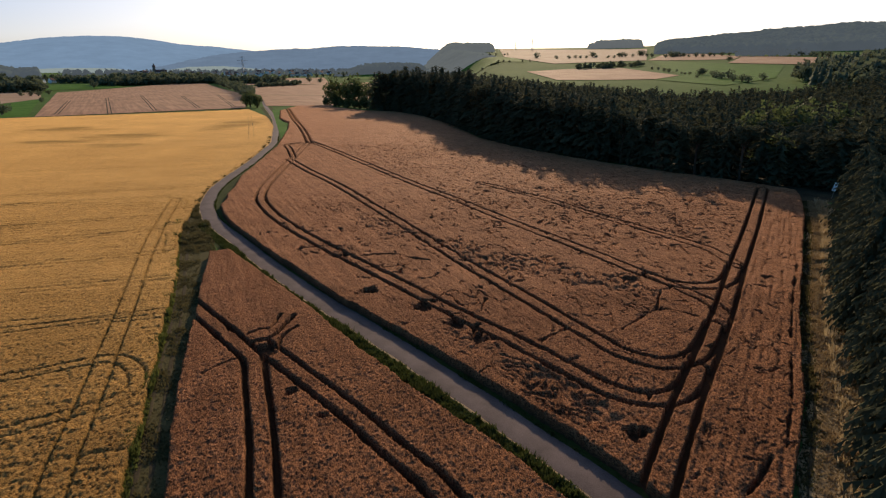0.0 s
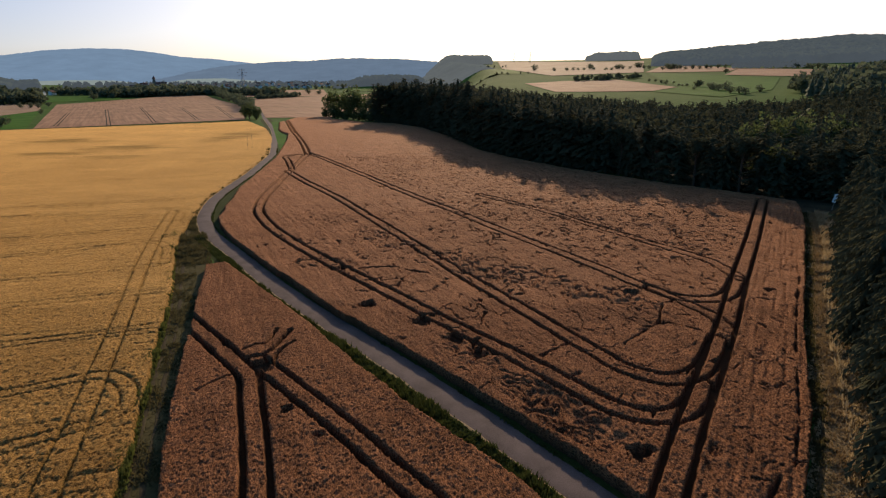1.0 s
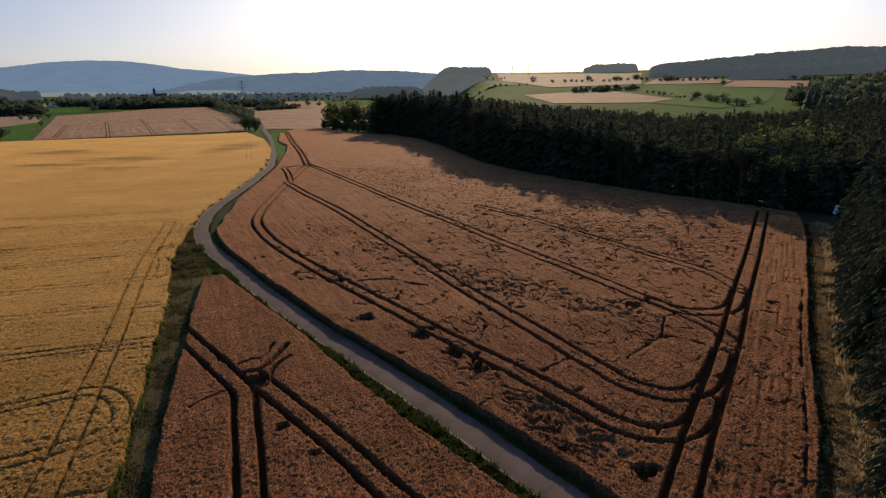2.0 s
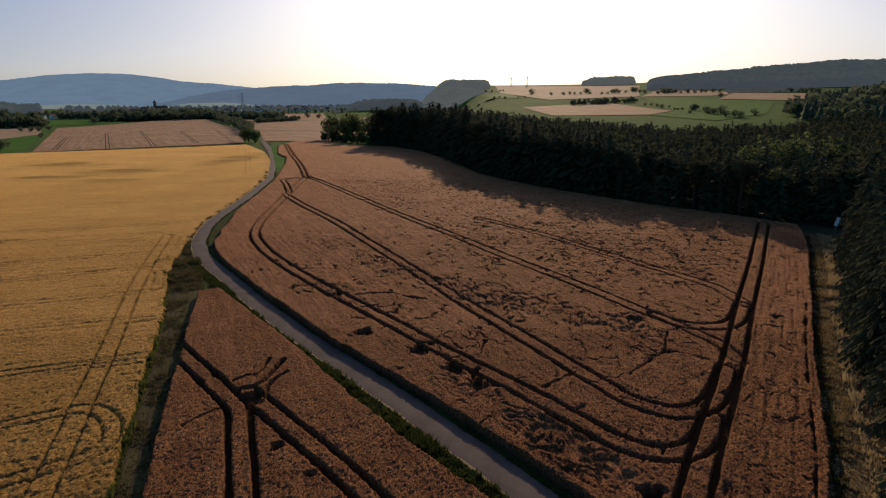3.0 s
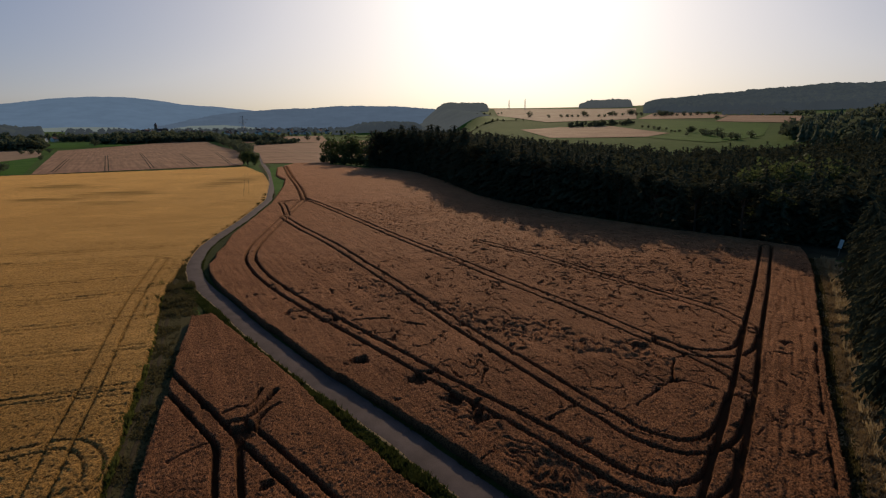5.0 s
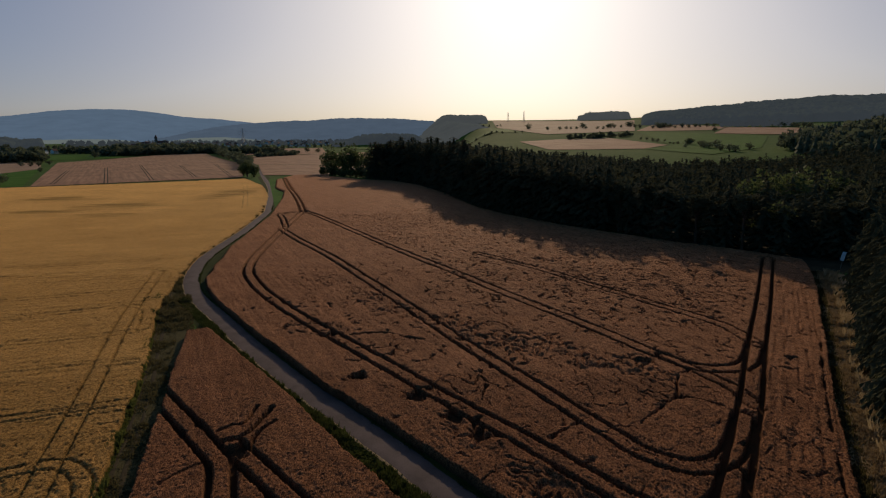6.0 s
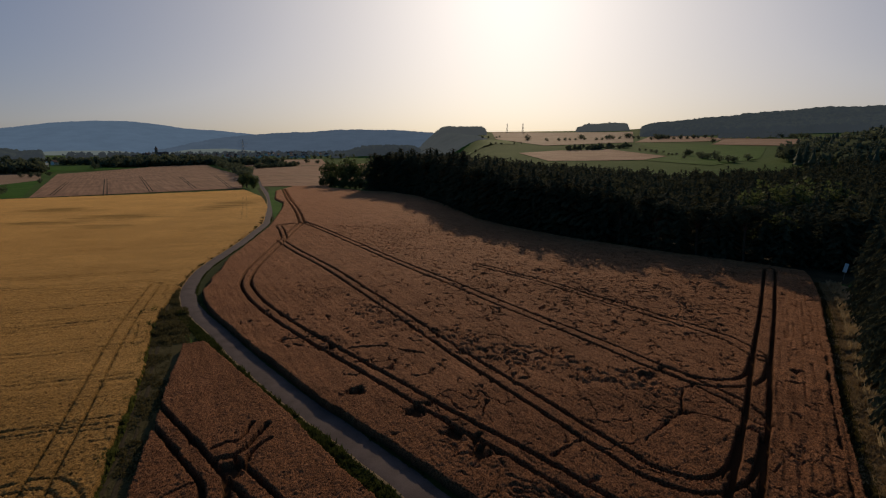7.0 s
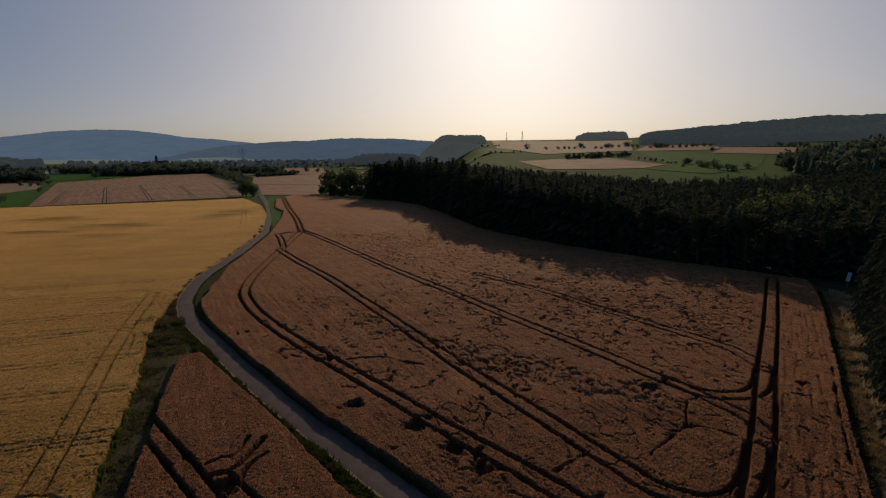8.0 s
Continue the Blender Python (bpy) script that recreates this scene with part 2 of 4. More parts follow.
def inside(x, y, poly):
    res = np.zeros(x.shape, bool)
    for (ax, ay), (bx, by) in zip(poly, np.roll(poly, -1, 0)):
        if ay == by:
            continue
        cross = ((ay > y) != (by > y)) & (x < (bx - ax) * (y - ay) / (by - ay) + ax)
        res ^= cross
    return res


def raw_mesh(name, verts, faces, material, shade=False):
    """A mesh from arrays: verts (n, 3), faces (m, 3 or 4)."""
    me = bpy.data.meshes.new(name)
    verts, faces = np.asarray(verts, np.float32), np.asarray(faces, np.int32)
    me.vertices.add(len(verts))
    me.vertices.foreach_set("co", verts.ravel())
    me.loops.add(faces.size)
    me.loops.foreach_set("vertex_index", faces.ravel())
    me.polygons.add(len(faces))
    me.polygons.foreach_set("loop_start", np.arange(0, faces.size, faces.shape[1], dtype=np.int32))
    me.update(calc_edges=True)
    me.validate()
    if shade:
        me.polygons.foreach_set("use_smooth", np.ones(len(faces), bool))
    me.materials.append(material)
    return me


def grid_faces(n, m):
    """Quads of a grid of n rows by m columns."""
    k = np.arange(n * m).reshape(n, m)
    return np.stack([k[:-1, :-1], k[:-1, 1:], k[1:, 1:], k[1:, :-1]], -1).reshape(-1, 4)


def part(name, bm, material, parent, label=""):
    """A bmesh or a ready mesh as ONE object under a thing or a part."""
    if isinstance(bm, bmesh.types.BMesh):
        me = bpy.data.meshes.new(name)
        bm.to_mesh(me)
        bm.free()
        me.materials.append(material)
    else:
        me = bm
    ob = new(name, me)
    ob.parent = parent
    return tagged(ob, label)


# ---- the lie of the land ----
def land(x, y):
    """Height of the ground: level round the fields, rising to the far valley side and to the hill beyond the wood."""
    x, y = np.asarray(x, float), np.asarray(y, float)
    r, az = np.hypot(x, y), np.degrees(np.arctan2(x, y))
    left = 1.5 - 4.7 * smooth(r, 1250, 1950)
    right = smooth(az - left, 0, 4.4) * (1 - smooth(az, 75, 110))
    z = (1 - right) * 24 * smooth(r, 900, 2300)
    z = z + right * 108 * np.clip((r - 420) / 1900, 0, 1) ** 1.05
    z = z + 42 * smooth(az, 17, 36) * smooth(r, 1500, 2400) * (1 - smooth(az, 80, 120))
    z = z + 26 * np.exp(-((az - 44) / 9) ** 2 - ((r - 640) / 200) ** 2)
    z = z + 15 * np.exp(-((az + 5.5) / 5.0) ** 2 - ((r - 1620) / 150) ** 2)
    z = z + 0.6 * vnoise(x, y, 160, 3) * smooth(r, 300, 700)
    return z

# ---- ground: one sheet to the horizon ----
def ground_sheet():
    radii = np.concatenate([[0.5], np.geomspace(6, 4850, 110)])
    turn = np.radians(np.linspace(-180, 180, 241))
    r, a = np.meshgrid(radii, turn, indexing="ij")
    x, y = r * np.sin(a), r * np.cos(a)
    z = land(x, y) - 0.02
    me = raw_mesh("ground", np.stack([x, y, z], -1).reshape(-1, 3), grid_faces(*x.shape)[:, ::-1], M_LAND, True)
    return tagged(new("ground", me), "rolling farmland reaching to the far valley side", "ground", kind="structure")


ground_sheet()

# Plan of the road, the crops and the tracks (metres)
ROAD = curve([(-138, 436), (-97, 320), (-69.5, 226), (-65.2, 207), (-59.6, 170), (-56.8, 144), (-54.6, 128), (-50.4, 112.7), (-45.6, 102.0), (-40.7, 94.3), (-34.6, 86.2), (-26.8, 75.5), (-19.8, 66.5), (-14.7, 60.3), (-10.4, 55.4), (-6.7, 51.0), (-3.5, 47.3), (-0.7, 43.8), (2.7, 39.7), (6.0, 35.4), (9.4, 31.1), (10.6, 29.5),
              (20.8, 15.3), (40, -10), (90, -70)])
ROAD_FAR = curve([(-138, 436), (-160, 500), (-195, 600), (-255, 740), (-370, 980), (-520, 1320)], 8)
WHEAT_NEAR = [(-35.3, 77.4), (-30.9, 63.3), (-27.8, 55), (-25.3, 47.2), (-21.9, 37.8), (-18, 27.9), (-13, 15), (8, -40), (62, -40), (36, -6), (19, 15), (12, 23), (7.7, 27.9), (4.9, 31.7), (1.0, 36.3),
              (-3.8, 41.7), (-6.8, 45.6), (-10.3, 50.3), (-15.4, 57), (-19.5, 62.3), (-25.3, 69.4), (-33, 78.6)]
WHEAT_MAIN = [(-88, 444), (-114, 440), (-113, 388), (-95, 324), (-88, 307), (-82.5, 297), (-74.5, 266), (-60.5, 200), (-55.8, 165), (-52.6, 140), (-49.2, 126), (-48.3, 119), (-46.2, 112.8), (-45.4, 108), (-42.7, 101.7), (-39.2, 95.5), (-30.1, 82.8), (-23, 73.6),
              (-17.2, 66.1), (-12.4, 60.1), (-8.5, 55.9), (-5, 52), (-1.9, 48.3), (0.9, 45), (4.3, 41), (7.1, 37.6), (9.5, 34.6), (11.9, 31.4), (13.3, 29.4), (16.5, 22.5), (18, 22), (23, 28.7),
              (26.2, 33.2), (30.2, 39), (39.4, 54.2), (48.5, 68.3), (65.4, 94.1), (76, 112), (79.5, 119), (71.6, 130.8), (61.7, 140.2), (51.2, 153.7), (38.8, 171.2), (24, 197.4),
              (15.2, 220.1), (4.8, 274.8), (-11.1, 331.6), (-31.2, 370), (-51.7, 382), (-82.3, 420)]
BARLEY = [(-330, 303), (-240, 345), (-184, 375), (-141, 405), (-109, 341.7), (-78, 257), (-67.6, 214), (-63.3, 194.4), (-59.3, 165), (-56.5, 137.6), (-54.8, 123.7), (-52.5, 113.7),
          (-47.8, 96.1), (-43.9, 85.4), (-37.7, 71.7), (-33.8, 61.5), (-30.9, 53.6), (-25.9, 41.2), (-23.6, 34.9), (-21.1, 27.9), (-16, 14), (4.5, -40), (-70, -40), (-74, 62), (-118, 112), (-205, 200)]
RIGHT_EDGE = curve([(18, 22), (23, 28.7), (26.2, 33.2), (30.2, 39), (39.4, 54.2), (48.5, 68.3), (65.4, 94.1), (76, 112)])
FIELD_PATH = curve([(-48.6, 101), (-45, 92.5), (-41.3, 84), (-35.5, 70.5), (-31, 59.7), (-26, 46.4), (-22.6, 37.4), (-19.3, 28.8), (-14, 15), (6.5, -40)])
# wheel tracks: line, gauge, width of each rut
TRACKS_MAIN = [
    (curve([(-112, 402), (-107.3, 387.5), (-84.5, 314.6), (-66.5, 260), (-52.6, 213.5), (-50.5, 200), (-46.9, 167), (-44, 141.3), (-42.2, 126.6), (-39.5, 114.5), (-35, 104.4), (-30, 95.8), (-22.9, 85.7), (-15.5, 76.3),
            (-6.2, 64.9), (1, 55.8), (6.6, 49.3), (11.2, 43.5), (14.2, 39.7), (16.7, 38.4), (19.3, 38.8), (21.4, 40.6), (23.2, 43.2)]), 1.9, 0.48),
    (curve([(-47.5, 167), (-38.3, 149.7), (-24.6, 126.2), (-15.6, 108.8), (-6.3, 90.8), (1.3, 75.5), (5.7, 67.1), (10.9, 57.6), (13.2, 53.1), (15.7, 48.6), (17.1, 46.1), (20.2, 44.0), (23.5, 45.0), (26.2, 48.0), (28.8, 51.8)]), 1.9, 0.4),
    (curve([(-52, 212), (-40.6, 192.2), (-21.9, 156.8), (-8.9, 132), (2, 112.6), (11.9, 94.2), (19.3, 81.3), (23.9, 72.7), (27.3, 66.4), (30, 63.2), (33.5, 62.8), (36.2, 64.2), (38.6, 67.2), (40.4, 70)]), 1.9, 0.36),
    (curve([(27.4, 67), (29.6, 62), (31.2, 58), (31.3, 54)]), 1.6, 0.35),
    (curve([(9.1, 128.8), (20.2, 113.3), (28.5, 98.8), (35, 87.4), (38.3, 81.6), (40.4, 76.8), (40.9, 70)]), 1.9, 0.3),
    (curve([(73, 121), (53.9, 90.5), (41.1, 70.6), (31.8, 55.8), (24.4, 44.6), (19.9, 37.9), (16.6, 32.7), (14.5, 29.3), (12, 25)]), 2.0, 0.44),
    (curve([(-50, 208), (-57.5, 202.5), (-53.5, 190), (-47.5, 172)]), 1.7, 0.4),
]
# single splits in the crop
SPLITS = [(curve(line, 0.5), 0.0, 0.12) for line in (
    [(27.2, 62.2), (25.6, 59), (24.4, 56.2), (22.4, 54.6), (20.9, 53), (19.1, 51.4), (18.4, 50), (17.8, 48.2)], [(24.4, 56.2), (26.5, 55.4), (28, 54)],
    [(13.5, 51.7), (11.7, 50.2), (9.7, 48.6)], [(3.7, 52.5), (3, 50.5)], [(5.1, 59.3), (4.6, 57.4), (4.3, 55.8)],
    [(-22.4, 78.3), (-19.3, 79.9), (-16.2, 79.8)], [(-19.9, 76.9), (-16.1, 75), (-13.8, 75.7)], [(-12, 75), (-9.5, 75.9), (-7, 75.7), (-4.5, 74), (-2, 73.1)], [(17.3, 39.1), (15.6, 35.7)],
    [(23.9, 32.5), (22.6, 30.9), (21.1, 29.4), (19.5, 27.9)], [(20.4, 31.3), (21.2, 31.1), (22.1, 30.9)], [(39.3, 63.1), (41.5, 62.1)],
    [(24.6, 32.2), (29.2, 39), (35.2, 48.9), (42, 59.6), (49.2, 70.4)])]
TRACKS_NEAR = [
    (curve([(-31, 60), (-29.5, 58), (-24.7, 52.8), (-20, 47.6), (-18.2, 45.5), (-16.6, 41.5), (-14, 34.8), (-11.6, 27.8), (-8, 17), (10, -38)]), 1.8, 0.44),
    (curve([(-18.3, 48.3), (-16.7, 46.6), (-12.3, 42), (-7.5, 36.9), (-3.5, 32.2), (-1, 29.4), (6, 20), (40, -22)]), 1.8, 0.44),
    (curve([(-20.3, 50.5), (-19.4, 51.4), (-18.4, 52.1), (-18.2, 55.1)], 0.4), 0.0, 0.36),
    (curve([(-18.5, 48.8), (-17.5, 50.1), (-17.1, 52.3), (-16.7, 55.0)], 0.4), 0.0, 0.5),
    (curve([(-16.5, 47.5), (-16.6, 49.5), (-16.2, 50.9), (-15.6, 52.2)], 0.4), 0.0, 0.34),
    (curve([(-25.5, 52.5), (-24.5, 51.4), (-23.3, 50.4)], 0.4), 0.0, 0.22),
    (curve([(-24.5, 53.8), (-23.4, 52.5), (-22.6, 51.3)], 0.4), 0.0, 0.2),
    (curve([(-22.9, 52.5), (-21.7, 51.2), (-20.4, 49.6)], 0.4), 0.0, 0.25),
    (curve([(-21.8, 42.8), (-21.0, 44.1), (-19.9, 45.2), (-19.1, 45.6)], 0.4), 0.0, 0.14),
]
TRACKS_BARLEY = [(curve([(-57.7, 113.8), (-52.5, 98.2), (-48.1, 85.4), (-43.3, 72.9), (-37.6, 58.9), (-33.1, 47.3), (-31.1, 42.2), (-28.6, 35.6), (-27, 31.2), (-25.5, 27.9), (-22, 19), (0, -39)]), 1.9, 0.2)]
# working lines across, two of them joined by a turn at the headland
for line, gauge, rut in (
        ([(-90, 27), (-60, 36), (-40, 42.5), (-35.8, 44.4), (-32.2, 46), (-29.7, 45), (-27.8, 42.9), (-27, 40.7), (-27.6, 39.1), (-29.6, 37.6), (-32.3, 35.9), (-36, 34), (-60, 25)], 1.4, 0.16),
        ([(-100, 35), (-70, 44.5), (-47.5, 51.8), (-42.6, 53.5), (-37.4, 55.2), (-31.8, 57)], 1.4, 0.14),
        ([(-95, 52), (-70, 58.6), (-46.3, 64.8), (-37.5, 67.3)], 1.5, 0.12),
        ([(-110, 60), (-80, 67.5), (-52.8, 75), (-43.5, 78)], 1.5, 0.12),
        ([(-125, 66), (-95, 75), (-70.6, 82.5), (-56.7, 88), (-50.5, 90.3), (-46.6, 88.2), (-44.6, 84.2), (-42.6, 79.5)], 1.5, 0.12),
        ([(-140, 74), (-100, 86), (-66.2, 96.4), (-53.2, 100.5)], 1.5, 0.13),
        ([(-150, 92), (-105, 105), (-72, 114), (-60, 116.6), (-55.2, 114.8), (-53, 110.8), (-51.6, 106)], 1.6, 0.13),
        ([(-160, 98), (-120, 110), (-80, 122), (-60, 127)], 1.9, 0.13), ([(-210, 118), (-160, 135), (-110, 150), (-66, 162)], 1.9, 0.13)):
    TRACKS_BARLEY.append((curve(line, 0.6), gauge, rut))
# pressed-down places: x, y, half length, half width, how deep
HOLES_MAIN = [(-8.9, 61.8, 1.3, 1.1, 0.95), (-2.4, 57.2, 1.7, 1.5, 0.85), (1.3, 52.6, 1.5, 1.1, 0.9), (3.6, 49.2, 1.1, 1.3, 0.75), (14.2, 34.2, 1.3, 0.9, 0.95), (-14.6, 76, 1.2, 1.0, 0.95),
              (24.6, 56.2, 0.8, 0.7, 0.9), (24.0, 65.2, 1.7, 0.9, 0.6), (-1.0, 58.6, 0.7, 0.6, 0.8)]
HOLES_NEAR = [(-17.6, 47.4, 1.7, 1.1, 0.8), (-12.9, 39.8, 0.5, 0.45, 0.7), (-9.5, 36.4, 0.5, 0.4, 0.6), (-19.6, 48.8, 0.8, 0.5, 0.8)]


def crop(name, poly, bands, tall, tracks, holes, material, label, lodged, patches=(), spiky=0.1, drills=None, rut_depth=0.97, rows=None, heaving=0.03):
    """A standing crop: its top surface with ruts, holes and lodged places, falling to the soil at its edges and in the ruts.
    bands: from y, to y, step across, step away."""
    poly = np.array(poly, float)
    verts, faces, tones, base = [], [], [], 0
    for y0, y1, step, deep_step in bands:
        sel = curve_box(poly, y0, y1)
        if sel is None:
            continue
        xs, ys = np.arange(sel[0] - 1, sel[1] + 1, step), np.arange(y0 - deep_step, y1 + deep_step, deep_step)
        gx, gy = np.meshgrid(xs, ys)
        jit = np.arange(gx.size)
        gx = gx + step * 0.4 * (hashed(jit, jit * 3, 5).reshape(gx.shape) - 0.5)
        gy = gy + deep_step * 0.4 * (hashed(jit, jit * 5, 6).reshape(gx.shape) - 0.5)
        x, y = gx.ravel(), gy.ravel()
        wx, wy = x + 0.09 * vnoise(x, y, 0.6, 1) + 0.16 * vnoise(x, y, 4, 2), y + 0.09 * vnoise(x, y, 0.6, 3) + 0.16 * vnoise(x, y, 4, 4)
        live = inside(wx, wy, poly)
        d, _ = line_distance(x, y, ROAD, 4.0)
        live &= d > 1.52 + 0.1 * vnoise(x, y, 0.7, 8)
        bank = 1 - 0.6 * (1 - smooth(d, 1.55, 1.55 + 3 * step)) if step > 0.25 else 1.0
        h = 1 + 0.02 * vnoise(x, y, 3.1, 11) + 0.025 * vnoise(x, y, 0.9, 12) + 0.02 * vnoise(x, y, 0.3, 13) + heaving * vnoise(x, y * 0.8, 0.8, 38) + spiky * (1.55 - 0.55 * smooth(y, 28, 62)) * (hashed(jit, jit * 7, 2) - 0.5)
        tone = np.zeros(x.shape)
        # lodging: heaved lumps, a net of fissures, short gashes, and matted swirls
        lump, net, strewn, curl = lodged(x, y)
        if max(lump.max(), net.max(), strewn.max(), curl.max()) > 0:
            qx, qy = x + 0.55 * vnoise(x, y, 1.3, 23) + 0.2 * vnoise(x, y, 0.45, 20), y + 0.55 * vnoise(x, y, 1.3, 24) + 0.2 * vnoise(x, y, 0.45, 19)
            qy = 0.55 * qy
            thin = np.maximum(0.055, step * 0.45)
            cell = cracks(qx, qy, 1.35, 31) * 1.35
            heave = smooth(lump + 0.3 * vnoise(x, y, 3.5, 22) + 0.15 * vnoise(x, y, 1.4, 21), 0.3, 0.7)
            h += heave * (0.3 * smooth(cell, 0.0, 0.6) - 0.24 + 0.14 * vnoise(x, y, 0.8, 27) + 0.1 * vnoise(x, y, 2.1, 37))
            h -= 0.36 * heave * (1 - smooth(cell, thin * 0.5, 1.7 * thin)) * smooth(vnoise(x, y, 1.3, 25), 0.0, 0.3)
            cell = cracks(qx, qy, 2.3, 35) * 2.3
            gate = smooth(net + 0.6 * vnoise(x, y, 1.9, 29) + 0.2 * vnoise(x, y, 9, 30), 0.44, 0.62)
            h -= 0.6 * (1 - smooth(cell, thin * 0.45, thin * 1.5)) * gate * smooth(net, 0.02, 0.1)
            h += 0.05 * gate * smooth(net, 0.02, 0.1) * vnoise(x, y, 1.6, 36)
            chance = np.clip(strewn * (1 + 0.45 * vnoise(x, y, 7, 26)), 0, 1)
            h += 0.2 * chance * vnoise(x, y * 0.7, 0.9, 33)
            h -= 0.5 * gashes(qx, qy, 1.15, chance, 40)
            h -= 0.34 * gashes(qx, qy, 0.75, 0.4 * chance, 60)
            a, b = 0.6 * qx - 0.8 * y + 1.1 * vnoise(x, y, 1.9, 43), 0.8 * qx + 0.6 * y + 1.1 * vnoise(x, y, 1.9, 44)
            swirl = np.abs(vnoise(a * 0.4, b, 0.42, 28))
            flat = smooth(curl, 0.3, 0.75)
            h -= flat * (0.1 + 0.5 * (1 - smooth(swirl, 0.03, 0.3)) + 0.35 * smooth(vnoise(x, y, 1.5, 45) + 0.4 * vnoise(a * 0.3, b, 0.3, 46), 0.1, 0.5))
            h = np.where(flat > 0.3, np.maximum(h, 0.44 + 0.25 * np.abs(vnoise(a * 0.2, b, 0.22, 47))), h)
        for hx, hy, ra, rb, deep in holes:
            e = np.hypot((x - hx) / (0.8 * ra), (y - hy) / rb) + 0.5 * vnoise(x, y, 0.45, 41) + 0.5 * vnoise(x, y, 1.1, 42)
            cut = 1 - smooth(e, 0.8, 0.95)
            h -= cut * deep * np.clip(h, 0, 1)
        if drills:
            (ux, uy), gap, depth = drills
            s = (x * ux + y * uy + 0.5 * vnoise(x, y, 18, 52)) / gap
            groove = smooth(np.cos(2 * np.pi * (s + 0.15 * np.sin(s * 1.7))), 0.75, 0.98) * smooth(vnoise(x * 0.15, y, 3.2, 51), -0.2, 0.5)
            h -= depth * groove
            tone = np.maximum(tone, 0.12 * groove)
        if rows:
            ux, uy = rows
            u, v = x * ux + y * uy, y * ux - x * uy
            strip = smooth(0.85 * (x - 14.5) - 0.53 * (y - 29.3), 0.8, 1.4)
            h -= (0.05 + 0.09 * strip) * np.clip(np.where(strip > 0.5, vnoise(0.845 * x - 0.535 * y, (0.535 * x + 0.845 * y) * 0.08, 0.34, 55), vnoise(u, v * 0.08, 0.4, 56)), -0.3, 1)
        for line, gauge, rut in tracks:
            d, _ = line_distance(x, y, line, gauge / 2 + 1.6)
            split, press = gauge == 0 and rut <= 0.12, rut_depth * min(1.0, rut / 0.2)
            e = np.abs(d - gauge / 2) - (0.01 if split else 0) + (0.1 if split else 0.05) * vnoise(x, y, 0.4, 61) + (0.2 if split else 0.04) * vnoise(x, y, 2, 62)
            wide = max(rut, 1.7 * step) if rut > 0.3 else max(rut, 0.8 * step)
            cut = 1 - smooth(e, wide / 2, wide / 2 + max(0.07, step * 0.45))
            h *= 1 - (0.7 if split else press) * cut
            # trampled floor; the dark runs past it so the rut walls look shaded
            if not split:
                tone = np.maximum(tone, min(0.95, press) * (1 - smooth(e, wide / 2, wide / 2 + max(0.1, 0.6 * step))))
        for px_, py_, ra, rb in patches:
            e = np.hypot((x - px_) / ra, (y - py_) / rb) + 0.35 * vnoise(x, y * 2.5, 10, 71)
            tone = np.maximum(tone, (1 - smooth(e, 0.2, 1.1)) * np.clip(0.42 + 0.4 * vnoise(x * 0.2, y * 1.5, 3, 73), 0, 0.65))
        # hollows coloured darker with depth: bare soil plus painted shade
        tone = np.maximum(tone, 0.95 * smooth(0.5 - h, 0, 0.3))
        # soil at the crop's foot, its dark also shading the outer face
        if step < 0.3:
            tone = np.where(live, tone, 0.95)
        z = land(x, y) + np.where(live, np.clip(h * bank, 0.03, 1.5) * tall, -0.05)
        q = grid_faces(len(ys), len(xs))
        q = q[live[q].any(1)]
        used, inv = np.unique(q, return_inverse=True)
        verts.append(np.stack([x, y, z], -1)[used])
        tones.append(tone[used])
        faces.append(inv.reshape(-1, 4) + base)
        base += len(used)
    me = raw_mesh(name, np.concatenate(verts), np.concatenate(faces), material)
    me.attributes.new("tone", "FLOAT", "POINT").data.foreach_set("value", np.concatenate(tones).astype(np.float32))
    return tagged(new(name, me), label, "crop field", kind="stuff")


def curve_box(poly, y0, y1):
    """The least and greatest x of a polygon between two y."""
    xs = []
    for a, b in zip(poly, np.roll(poly, -1, 0)):
        for u in np.linspace(0, 1, 40):
            p = a + (b - a) * u
            if y0 - 1 <= p[1] <= y1 + 1:
                xs.append(p[0])
    return (min(xs), max(xs)) if xs else None


def patch(x, y, cx, cy, long, wide, turn, hard=1.0):
    """A soft oval patch: 1 at its middle, 0 outside; turn: degrees of its long side from the x axis."""
    c, n = math.cos(math.radians(turn)), math.sin(math.radians(turn))
    u, v = (x - cx) * c + (y - cy) * n, (y - cy) * c - (x - cx) * n
    return np.exp(-((u / long) ** 2 + (v / wide) ** 2) ** hard)


